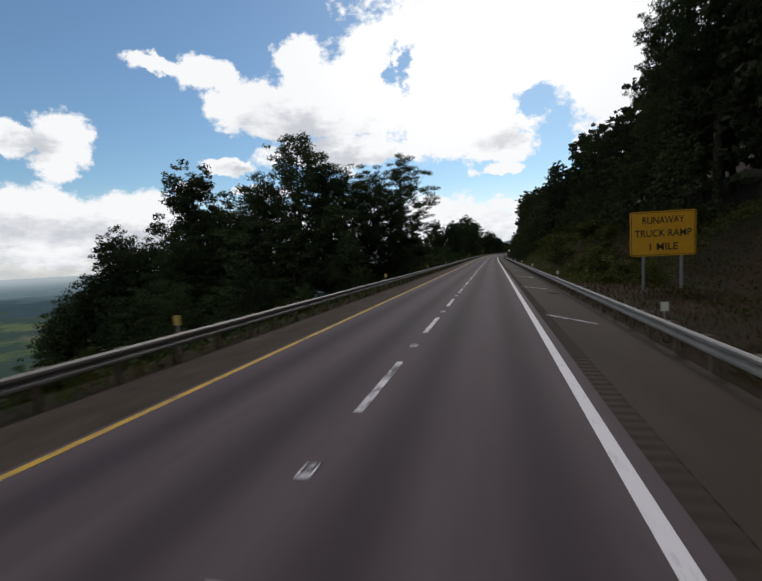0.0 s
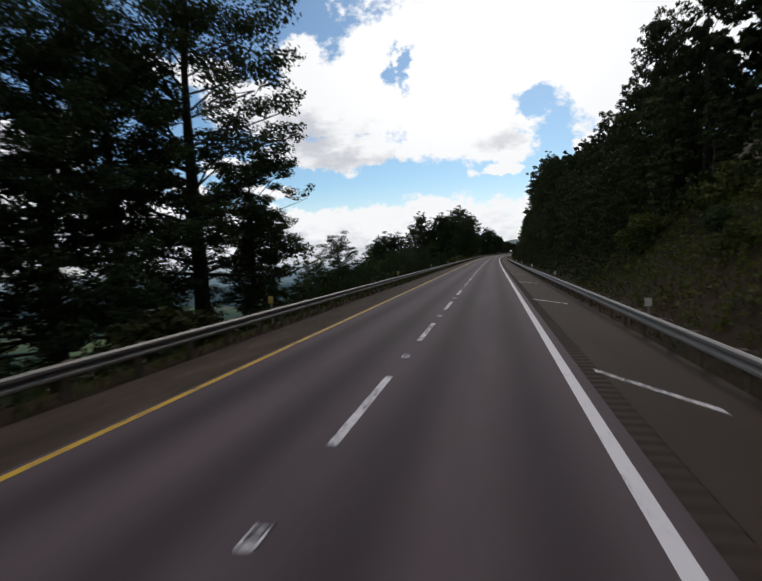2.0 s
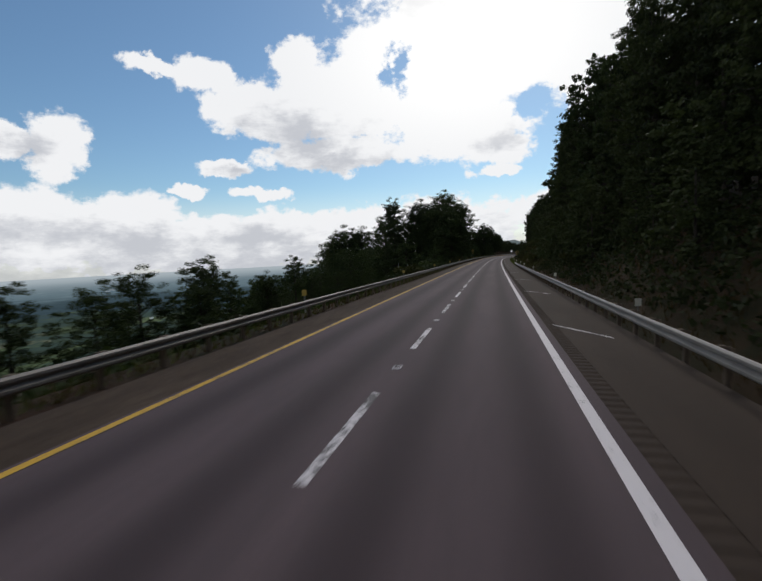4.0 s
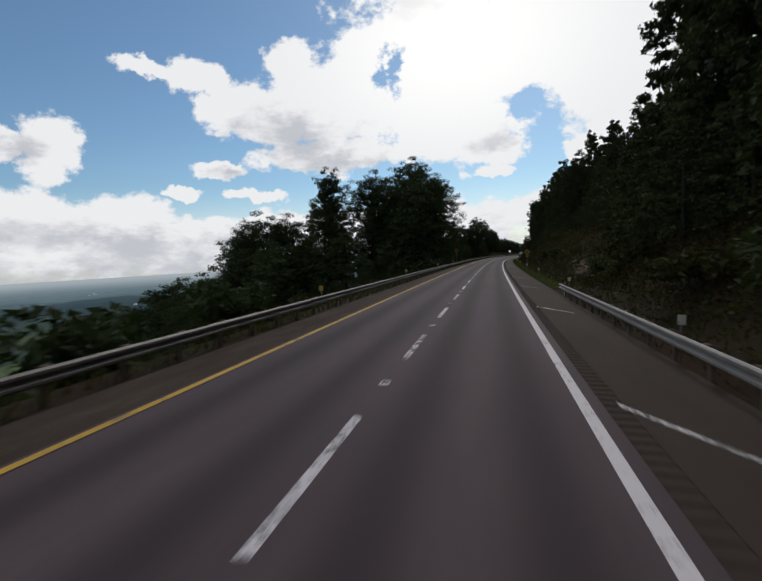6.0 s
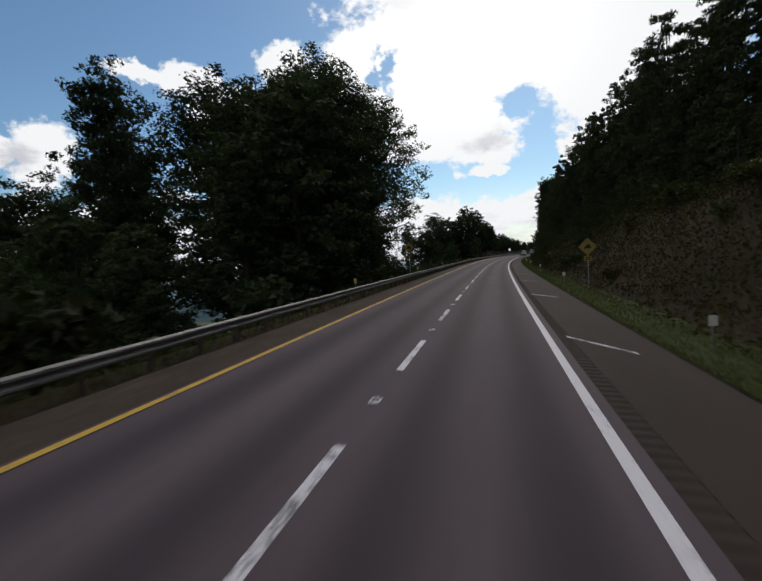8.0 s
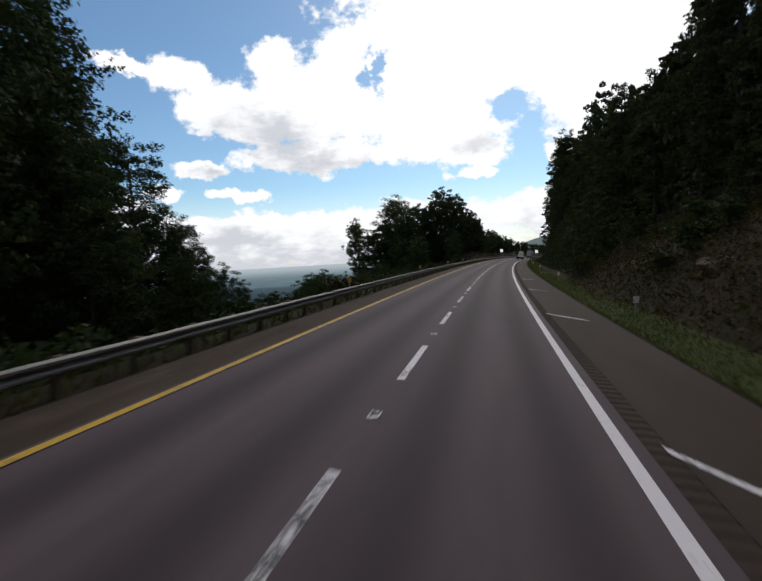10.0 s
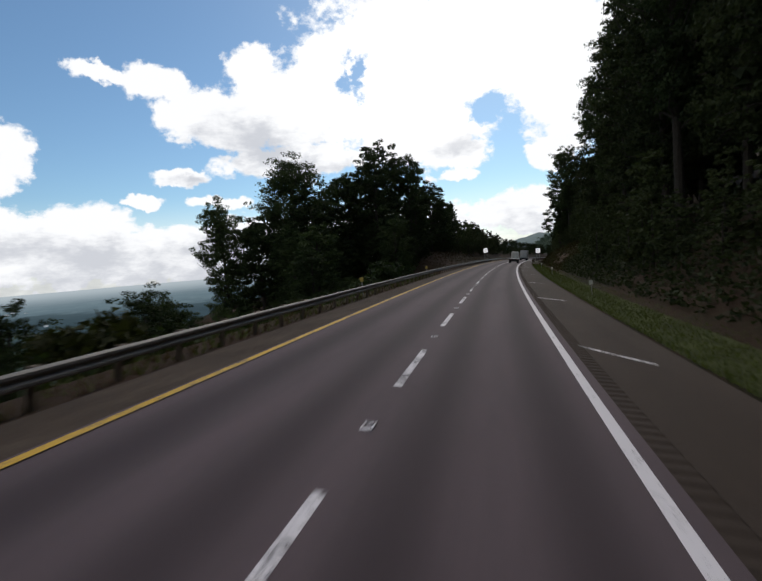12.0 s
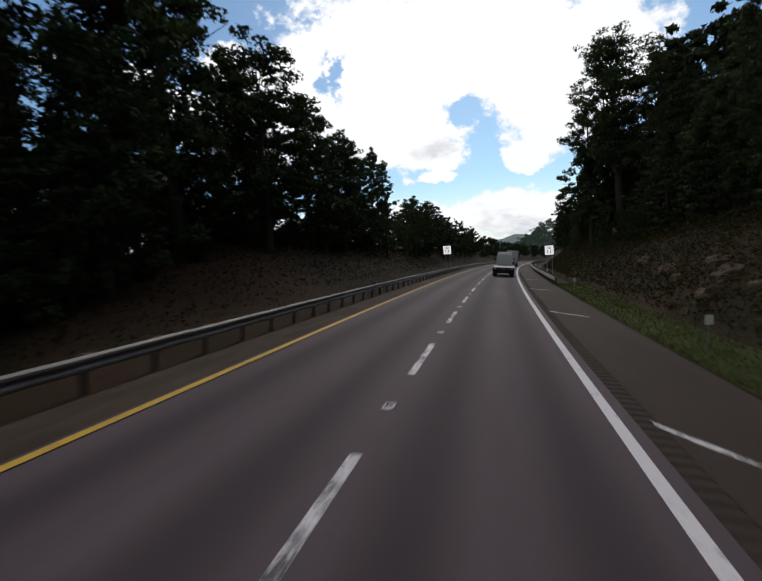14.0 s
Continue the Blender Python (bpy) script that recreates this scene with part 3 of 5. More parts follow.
# ------------------------------------------------------------------ ground


def sstep(a, b, x):
    t = min(1.0, max(0.0, (x - a) / (b - a)))
    return t * t * (3 - 2 * t)


def ground_z(s, u):
    """Height of the land over the carriageway's plane."""
    if U_LEFT - 0.3 <= u <= U_RIGHT + 0.2:
        return -0.07
    bumps = noise.noise(Vector((s * 0.05, u * 0.05, 3.0))) * 1.2 + noise.noise(Vector((s * 0.21, u * 0.21, 9.0))) * 0.35
    if u < 0:
        w = -u + U_LEFT - 0.3
        verge = min(w, 1.4)
        rest = max(0.0, w - 1.4)
        drop = 0.52 * min(rest, 70) + 0.35 * max(0.0, min(rest, 280) - 70) + 0.10 * max(0.0, rest - 280)
        fall = -0.07 - 0.10 * verge - drop
        cut = sstep(478, 515, s)
        rise = -0.07 + 0.42 * min(max(0.0, w - 1.0), 11.0) - 0.25 * max(0.0, w - 14.0)
        far_fade = sstep(5, 12, rest)
        return fall * (1 - cut) + rise * cut + bumps * far_fade
    w = u - U_RIGHT - 0.2
    flat_w = 1.6 + 0.8 * sstep(235, 260, s) + 6.5 * (1 - sstep(42, 70, s))
    rest = max(0.0, w - flat_w)
    steep = 0.62 + 0.10 * math.sin(s * 0.021) + 0.25 * sstep(250, 275, s) * (1 - sstep(320, 350, s))
    rise = (steep + 0.15) * min(rest, 5) + 0.38 * max(0.0, min(rest, 24) - 5) + 0.55 * max(0.0, min(rest, 150) - 24) + 0.12 * max(0.0, rest - 150)
    return -0.07 - 0.03 * min(w, flat_w) + rise + bumps * sstep(0.5, 6, rest)


def ground():
    us = [-2600, -1700, -1100, -760, -540, -400, -300, -230, -180, -140, -110, -88, -70, -56, -46, -38, -32, -27, -23, -20, -17.5, -15.5, -13.8, -12.4, -11.2, -10.2, -9.4, -8.8, -8.3, -8.06, -7.9, -5.0, -1.0, 2.5, 4.2, 4.36, 4.8, 5.4, 6.0, 6.6, 7.3, 8.0, 8.8, 9.7, 10.8, 12, 13.5, 15.5, 18, 21, 25, 30, 36, 44, 54, 68, 88, 115, 150, 210, 300, 480, 800, 1400]
    ss = [-900, -500, -300, -200, -140, -100, -70, -50, -35, -22, -12] + [-5 + 2.5 * i for i in range(262)] + [655, 665, 680, 700, 725, 755, 790, 830, 880, 940, 1020, 1120, 1260, 1450, 1800, 2400]
    verts, faces = [], []
    for s in ss:
        for u in us:
            verts.append(at(s, u, ground_z(s, u)))
    k = len(us)
    for i in range(len(ss) - 1):
        for j in range(k - 1):
            a = i * k + j
            faces.append((a, a + 1, a + k + 1, a + k))
    ob = mesh_object("ground", verts, faces, M_SOIL, smooth=True)
    tagged(ob, "mountainside of brown soil and low green growth", "ground", kind="structure")


ground()


def distance():
    """The far plain below the mountain, out to the horizon."""
    verts, faces = [], []
    rs = [700, 900, 1200, 1600, 2100, 2700, 3300, 3900, 4400, 4800]
    zs = [-150, -150, -148, -146, -142, -134, -122, -106, -88, -64]
    az = [radians(-150 + 4 * i) for i in range(61)]
    for r, z in zip(rs, zs):
        for a in az:
            w = noise.noise(Vector((r * 0.002, a * 6, 1.0))) * (10 if r < 4000 else 2)
            verts.append((r * math.sin(a), r * math.cos(a), z + w))
    k = len(az)
    for i in range(len(rs) - 1):
        for j in range(k - 1):
            a = i * k + j
            faces.append((a, a + 1, a + k + 1, a + k))
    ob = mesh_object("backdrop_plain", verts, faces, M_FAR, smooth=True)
    tagged(ob, "hazy blue-green plain of fields and woods far below", "distant land", kind="structure")
    # a mountain far ahead, bluish from the haze in its emitted colour
    verts, faces = [], []
    n = 120
    for i in range(n + 1):
        a = radians(-4 + 30 * i / n)
        top = float(np.interp(-4 + 30 * i / n, [-4, -1, 0, 1, 2, 2.8, 3.6, 4.7, 5.8, 6.8, 8, 9.2, 10, 12, 16, 26], [-60, -5, 20, 40, 58, 63, 38, 2, 22, 50, 66, 90, 82, 60, 20, 0])) + 5 * noise.noise(Vector((i * 0.45, 0, 5)))
        for r, z in ((3300, -180), (3600, top * 0.6 - 40), (3900, top)):
            verts.append((r * math.sin(a), r * math.cos(a), z))
    for i in range(n):
        for j in range(2):
            a = i * 3 + j
            faces.append((a, a + 3, a + 4, a + 1))
    ob = mesh_object("backdrop_mountain", verts, faces, M_HILL, smooth=True)
    tagged(ob, "wooded mountain in the distance, painted pale blue with haze", "distant mountain", kind="structure")


def barn(x, y, z, wide, length, tall, turn):
    """White farm building far out on the plain."""
    e = empty("farm_building", pose(x, y, z, 0, 0, turn))
    part("wall", box(0, 0, tall / 2 - 3, wide, length, tall + 6), M_SIGNWHITE, e)
    bm = bmesh.new()
    ends = []
    for yy in (-length / 2 - 0.5, length / 2 + 0.5):
        ends.append([bm.verts.new(p) for p in ((-wide / 2 - 0.6, yy, tall), (wide / 2 + 0.6, yy, tall), (0, yy, tall + wide * 0.28))])
    for i in range(3):
        bm.faces.new((ends[0][i], ends[0][(i + 1) % 3], ends[1][(i + 1) % 3], ends[1][i]))
    bm.faces.new(ends[0][::-1])
    bm.faces.new(ends[1])
    part("roof", bm, M_DECK, e, "pale metal roof")
    tagged(e, "white farm building far out on the plain", "building", group="farm buildings on the plain")


for x, y, z, wide, length, tall, turn in ((-1353, 1753, -141, 8, 14, 5, 20), (-2050, 2240, -131, 14, 34, 5, 65), (-2000, 2290, -131, 12, 24, 5, 50), (-2110, 2330, -129, 15, 40, 5, 70), (-936, 1241, -148, 6, 9, 4, 10), (-2300, 3700, -100, 18, 60, 6, 75)):
    barn(x, y, z, wide, length, tall, turn)
distance()

# ------------------------------------------------------------------ guardrails
BEAM = [(0.030, 0.43), (0.045, 0.438), (0.082, 0.475), (0.082, 0.525), (0.0, 0.575), (0.0, 0.605), (0.082, 0.655), (0.082, 0.705), (0.045, 0.742), (0.030, 0.75)]


def beam_mesh(length):
    """One W-beam panel: a folded sheet, 4 mm thick, running along +y, its face towards +x."""
    verts, faces = [], []
    k = len(BEAM)
    for y in (0.0, length):
        for d, z in BEAM:
            verts.append((d, y, z))
        for d, z in BEAM:
            verts.append((d - 0.006, y, z))
    for j in range(k - 1):
        faces.append((j, j + 1, 2 * k + j + 1, 2 * k + j))
        faces.append((k + j + 1, k + j, 3 * k + j, 3 * k + j + 1))
    for j in (0, k - 1):
        q = (j, k + j, 3 * k + j, 2 * k + j)
        faces.append(q if j == 0 else q[::-1])
    me = bpy.data.meshes.new("beam")
    me.from_pydata(verts, [], faces)
    me.materials.append(M_ZINC)
    return me


def post_mesh():
    """I-section steel post with a blockout behind the beam."""
    bm = bmesh.new()
    add_box(bm, -0.255, 0, 0.16, 0.012, 0.10, 1.12)
    add_box(bm, -0.20, 0, 0.16, 0.10, 0.010, 1.12)
    add_box(bm, -0.145, 0, 0.16, 0.012, 0.10, 1.12)
    add_box(bm, -0.07, 0, 0.58, 0.135, 0.12, 0.34, 0.008)
    me = bpy.data.meshes.new("post")
    bm.to_mesh(me)
    bm.free()
    me.materials.append(M_POST)
    return me


PANEL = beam_mesh(3.83)
POST = post_mesh()


def on_road(s, u, z, flip=False):
    """Pose that leans with the road's bank and grade."""
    h, b = heading(s), bank(s)
    m = Matrix.Translation(at(s, u, z)) @ Matrix.Rotation(-h, 4, "Z") @ Matrix.Rotation(math.atan(GRADE), 4, "X") @ Matrix.Rotation(b, 4, "Y")
    return m @ Matrix.Rotation(math.pi, 4, "Z") if flip else m


def guardrail(u, s0, s1, flip, label, sweep=None):
    rail = empty("guardrail")
    tagged(rail, label, "guardrail", group="guardrails along the road")
    n = int((s1 - s0) / 3.81)
    rnd = random.Random(int(s0 * 7 + u))
    far_verts, far_faces = [], []
    for i in range(n):
        s = s0 + 3.81 * i
        wob = rnd.uniform(-0.003, 0.003)
        q = on_road(s + (3.82 if flip else 0.0), u, wob, flip)
        if i < 150:
            shared("beam", PANEL, q, rail)
            for k in range(2):
                shared("post", POST, on_road(s + 0.95 + 1.905 * k, u, wob, flip), rail)
        else:
            base = len(far_verts)
            far_verts += [q @ v.co for v in PANEL.vertices]
            far_faces += [tuple(base + j for j in p.vertices) for p in PANEL.polygons]
    if far_verts:
        o = mesh_object("far_beam", far_verts, far_faces, M_ZINC, rail)
        tagged(o, kind="stuff")
    return rail


guardrail(RAIL_L, -4.0, 900.0, False, "weathered galvanised W-beam guardrail on steel posts above the drop")
rail_b = guardrail(RAIL_R, -4.0, 240.0, True, "weathered galvanised W-beam guardrail on steel posts at the shoulder")
rail_c = guardrail(RAIL_R + 0.1, 526.7, 760.0, True, "galvanised W-beam guardrail beginning again beyond the grass verge")


def terminal(parent, s, u):
    """Rounded end piece of a guardrail."""
    bm = bmesh.new()
    n = 8
    rows_ = []
    for i in range(n + 1):
        a = math.pi * i / n
        rows_.append((-0.10 * (1 - math.cos(a)), 0.10 * math.sin(a)))
    for z0, z1 in ((0.43, 0.75),):
        prev = None
        for x, y in rows_:
            cur = (bm.verts.new((x, y, z0)), bm.verts.new((x, y, z1)))
            if prev:
                bm.faces.new((prev[0], cur[0], cur[1], prev[1]))
            prev = cur
    bmesh.ops.solidify(bm, geom=bm.faces[:], thickness=0.006)
    o = part("end_piece", bm, M_ZINC, parent, "rounded pale steel end piece")
    o.matrix_basis = on_road(s, u, 0.0, True)


terminal(rail_c, 526.7, RAIL_R + 0.1)

stake = part("end_marker", box(0, 0, 0.44, 0.05, 0.02, 0.86, 0.005), M_REFLECT, rail_b, "thin white marker stake at the rail's end")
stake.matrix_basis = on_road(239.8, RAIL_R + 0.26, -0.03)
terminal(rail_b, 239.9, RAIL_R)

# ------------------------------------------------------------------ delineators


def delineator(m, plate_mat, label):
    d = empty("delineator", m)
    bm = bmesh.new()
    add_box(bm, 0, 0.02, 0.42, 0.05, 0.012, 1.0)
    part("stake", bm, M_STEEL, d)
    bm = bmesh.new()
    add_box(bm, 0, 0, 0.86, 0.22, 0.012, 0.28, 0.004)
    part("plate", bm, plate_mat, d, "pale reflective plate")
    tagged(d, label, "delineator", group="delineators along the road")
    return d


white_del = delineator(stand(15.4, 5.0, -0.15), M_REFLECT, "white reflector plate on a thin stake beside the shoulder")
for s in [39.4, 63.2, 86.8, 110.4, 134.2, 157.6, 180.5, 202.0, 223.7, 245.6, 269.4, 292.9, 320.0, 344.5, 369.7, 395.9, 422.5, 449.0, 476.0, 499.9, 521.5, 545.0, 565.0, 590.0]:
    u = 5.0 if s < 240 or s > 515 else 5.4
    copy_thing(white_del, stand(s, u, ground_z(s, u) - 0.05, random.uniform(-8, 8), random.uniform(-4, 4)))
amber_del = delineator(stand(11.0, -8.6, 0.1), M_AMBER, "yellow reflector plate on a thin stake behind the guardrail")
for s in [36.5, 61.7, 86.5, 111.5, 135.5, 159.5, 184.0, 207.8, 231.6, 255.6, 282.0, 306.8, 329.5, 352.0, 374.1, 398.4, 422.7, 445.3, 469.9]:
    copy_thing(amber_del, stand(s, -8.6, 0.1, random.uniform(-8, 8), random.uniform(-4, 4)))

# ------------------------------------------------------------------ signs


def text_part(body, size, x, y, z, parent, width=None):
    cu = bpy.data.curves.new("lettering", "FONT")
    cu.body, cu.size, cu.extrude = body, size, 0.004
    cu.align_x, cu.align_y = "CENTER", "CENTER"
    cu.offset = size * 0.012
    tmp = bpy.data.objects.new("lettering_form", cu)
    scene.collection.objects.link(tmp)
    bpy.context.view_layer.update()
    me = bpy.data.meshes.new_from_object(tmp.evaluated_get(bpy.context.evaluated_depsgraph_get()))
    bpy.data.objects.remove(tmp)
    me.materials.clear()
    me.materials.append(M_BLACK)
    if width:
        w = max(v.co.x for v in me.vertices) - min(v.co.x for v in me.vertices)
        for v in me.vertices:
            v.co.x *= width / w
    ob = new("lettering", me)
    ob.parent = parent
    ob.matrix_basis = pose(x, y, z, 90, 0, 0)
    return ob


def rounded_board(w, h, z0, r, thick, mat, name, parent, label=""):
    bm = bmesh.new()
    ring = []
    for cx, cz, a0 in ((w / 2 - r, h - r, 0), (-w / 2 + r, h - r, 90), (-w / 2 + r, r, 180), (w / 2 - r, r, 270)):
        for i in range(5):
            a = radians(a0 + 22.5 * i)
            ring.append((cx + r * math.cos(a), cz + r * math.sin(a) + z0))
    front = [bm.verts.new((x, 0, z)) for x, z in ring]
    back_ = [bm.verts.new((x, thick, z)) for x, z in ring]
    bm.faces.new(front[::-1])
    bm.faces.new(back_)
    n = len(ring)
    for i in range(n):
        bm.faces.new((front[i], front[(i + 1) % n], back_[(i + 1) % n], back_[i]))
    bmesh.ops.recalc_face_normals(bm, faces=bm.faces[:])
    return part(name, bm, mat, parent, label)


def frame_outline(w, h, z0, t, y, parent, mat):
    bm = bmesh.new()
    for cx, cz, sx, sz in ((0, z0 + t / 2, w, t), (0, z0 + h - t / 2, w, t), (-w / 2 + t / 2, z0 + h / 2, t, h - 2 * t), (w / 2 - t / 2, z0 + h / 2, t, h - 2 * t)):
        add_box(bm, cx, y, cz, sx, 0.004, sz)
    return part("border", bm, mat, parent)


def ramp_sign():
    g = ground_z(31.8, 10.2)
    sg = empty("warning_sign", stand(31.8, 10.2, 0.0, 3.0))
    W_, H_, Z_ = 3.72, 2.75, 1.92
    rounded_board(W_, H_, Z_, 0.12, 0.03, M_SIGN, "board", sg, "orange-yellow painted board")
    frame_outline(W_ - 0.12, H_ - 0.12, Z_ + 0.06, 0.035, -0.006, sg, M_BLACK)
    text_part("RUNAWAY", 0.62, 0.0, -0.008, Z_ + 2.18, sg, 2.35)
    text_part("TRUCK RAMP", 0.62, 0.0, -0.008, Z_ + 1.38, sg, 3.2)
    text_part("1 MILE", 0.62, 0.0, -0.008, Z_ + 0.55, sg, 1.6)
    for x in (-1.08, 1.08):
        bm = bmesh.new()
        add_box(bm, x, 0.09, (Z_ + H_ - 0.1 + g - 1.0) / 2, 0.15, 0.10, Z_ + H_ - 0.1 - g + 1.0, 0.01)
        part("post", bm, M_STEEL, sg, "grey steel post")
    for z in (Z_ + 0.5, Z_ + 2.2):
        part("stiffener", box(0, 0.035, z, W_ - 0.3, 0.02, 0.08), M_STEEL, sg)
    tagged(sg, "large yellow runaway truck ramp warning sign on two posts", "road sign")


ramp_sign()


def limit_sign(s, u, z0):
    """White regulatory sign whose small lettering is only dark bars."""
    g = ground_z(s, u)
    sg = empty("regulatory_sign", stand(s, u, 0.0))
    w, h = 1.12, 1.24
    z0 += 0.14
    part("housing", box(0, 0.13, z0 + h / 2, w + 0.26, 0.22, h + 0.26, 0.02), M_BLACK, sg, "black metal housing")
    rounded_board(w, h, z0, 0.04, 0.015, M_LITFACE, "board", sg, "glowing white face")
    for zz, ww, hh in ((1.06, 0.56, 0.10), (0.88, 0.62, 0.10), (0.44, 0.14, 0.46)):
        x = -0.2 if hh > 0.3 else 0.0
        part("lettering_bar", box(x, -0.006, z0 + zz, ww, 0.006, hh), M_BLACK, sg)
    part("lettering_bar", box(0.2, -0.006, z0 + 0.44, 0.14, 0.006, 0.46), M_BLACK, sg)
    for x in (-0.35, 0.35):
        part("post", box(x, 0.28, (z0 + h + g - 0.8) / 2, 0.09, 0.07, z0 + h - g + 0.6, 0.006), M_STEEL, sg, "grey steel post")
    tagged(sg, "lit white sign face with dark bars in a black housing", "road sign", group="regulatory signs")


limit_sign(556.8, -8.75, 2.61)
limit_sign(553.5, 5.9, 2.49)


def grade_sign(s, u, z0):
    """Diamond warning sign with a black wedge and a small plaque under it."""
    g = ground_z(s, u)
    sg = empty("warning_sign", stand(s, u, 0.0))
    b = rounded_board(0.95, 0.95, -0.475, 0.06, 0.012, M_SIGNDULL, "board", sg, "yellow diamond board")
    b.matrix_basis = pose(0, 0, z0, 0, 45, 0)
    bm = bmesh.new()
    for y in (-0.009, -0.003):
        for p in ((-0.30, -0.14), (0.30, -0.14), (0.10, 0.20), (-0.12, 0.10)):
            bm.verts.new((p[0], y, z0 + p[1]))
    bm.verts.ensure_lookup_table()
    v = bm.verts
    bm.faces.new((v[0], v[1], v[2], v[3]))
    bm.faces.new((v[7], v[6], v[5], v[4]))
    for k in range(4):
        bm.faces.new((v[k], v[4 + k], v[4 + (k + 1) % 4], v[(k + 1) % 4]))
    bmesh.ops.recalc_face_normals(bm, faces=bm.faces[:])
    part("wedge_symbol", bm, M_BLACK, sg, "black wedge symbol")
    plaque = rounded_board(0.56, 0.40, z0 - 1.12, 0.04, 0.012, M_SIGNDULL, "plaque", sg, "small yellow plaque")
    for zz in (0.12, 0.27):
        part("lettering_bar", box(0, -0.006, z0 - 1.12 + zz, 0.38, 0.006, 0.07), M_BLACK, plaque)
    part("post", box(0, 0.045, (z0 + 0.5 + g - 0.8) / 2, 0.07, 0.06, z0 + 0.5 - g + 0.6, 0.006), M_STEEL, sg, "grey steel post")
    tagged(sg, "yellow diamond warning sign with a black wedge and plaque", "road sign", group="diamond warning signs")


grade_sign(317.4, 6.8, 2.95)
grade_sign(335.5, -10.6, 3.25)

# ------------------------------------------------------------------ plants


def leaf_cloud(rng, centres, radii, count, size, flat=0.75, droop=0.2, corners=4):
    """Many small folded leaf sprays scattered in clumps; returns vertices and faces."""
    centres, radii = np.array(centres), np.array(radii)
    p = radii ** 2 / np.sum(radii ** 2)
    pick = rng.choice(len(centres), count, p=p)
    v = rng.normal(size=(count, 3))
    v /= np.linalg.norm(v, axis=1, keepdims=True)
    r = rng.uniform(0.35, 1.0, (count, 1)) ** 0.6
    c = centres[pick] + v * r * radii[pick][:, None] * np.array([1.0, 1.0, flat])
    axis = rng.normal(size=(count, 3)) + v * 0.9
    axis[:, 2] -= droop
    axis /= np.linalg.norm(axis, axis=1, keepdims=True)
    side = np.cross(axis, rng.normal(size=(count, 3)))
    side /= np.linalg.norm(side, axis=1, keepdims=True)
    up = np.cross(side, axis)
    L = size * rng.uniform(0.6, 1.4, (count, 1))
    w = L * rng.uniform(0.32, 0.5, (count, 1))
    a, b = c - axis * L * 0.5, c + axis * L * 0.5
    m = c + up * L * 0.12
    if corners == 3:
        q = np.stack([a - side * w * 0.8, a + side * w * 0.9 + up * L * 0.1, b], 1)
    else:
        q = np.stack([a, m + side * w, b, m - side * w], 1)
    return q.reshape(-1, 3), np.arange(count * corners).reshape(-1, corners)


def cloud_mesh(name, q, f, mat):
    me = bpy.data.meshes.new(name)
    n, k = f.shape
    me.vertices.add(len(q))
    me.vertices.foreach_set("co", q.astype(np.float32).ravel())
    me.loops.add(n * k)
    me.loops.foreach_set("vertex_index", f.astype(np.int32).ravel())
    me.polygons.add(n)
    me.polygons.foreach_set("loop_start", np.arange(0, n * k, k, dtype=np.int32))
    me.update(calc_edges=True)
    me.materials.append(mat)
    return me


def limb(bm, a, b, ra, rb, rng, n=6, bend=0.12):
    a, b = Vector(a), Vector(b)
    mid = a.lerp(b, 0.5) + Vector(tuple(rng.normal(size=3))) * (b - a).length * bend
    add_rod(bm, a, mid, ra, (ra + rb) / 2, n)
    add_rod(bm, mid, b, (ra + rb) / 2, rb, n)


def puff_cloud(rng, centres, radii, count, size, flat=0.62, corners=3):
    """Leaves lying on the outside of many small puffs, more on top than below."""
    centres, radii = np.array(centres), np.array(radii)
    pick = rng.choice(len(centres), count, p=radii ** 2 / np.sum(radii ** 2))
    v = rng.normal(size=(count, 3))
    v /= np.linalg.norm(v, axis=1, keepdims=True)
    v[:, 2] = v[:, 2] * 0.85 + 0.18
    r = rng.uniform(0.22, 1.0, (count, 1)) ** 0.6
    c = centres[pick] + v * r * radii[pick][:, None] * np.array([1.0, 1.0, flat])
    face = v + rng.normal(size=(count, 3)) * 0.55
    face /= np.linalg.norm(face, axis=1, keepdims=True)
    axis = np.cross(face, rng.normal(size=(count, 3)))
    axis /= np.linalg.norm(axis, axis=1, keepdims=True)
    side = np.cross(face, axis)
    L = size * rng.uniform(0.7, 1.3, (count, 1))
    w = L * rng.uniform(0.40, 0.55, (count, 1))
    if corners == 4:
        fold = face * L * 0.14
        q = np.stack([c - axis * L * 0.55, c + side * w * 0.8 + fold, c + axis * L * 0.6, c - side * w * 0.8 + fold], 1)
    else:
        q = np.stack([c - axis * L * 0.45 - side * w, c - axis * L * 0.35 + side * w, c + axis * L * 0.6 + face * L * 0.12], 1)
    return q.reshape(-1, 3), np.arange(count * corners).reshape(-1, corners)


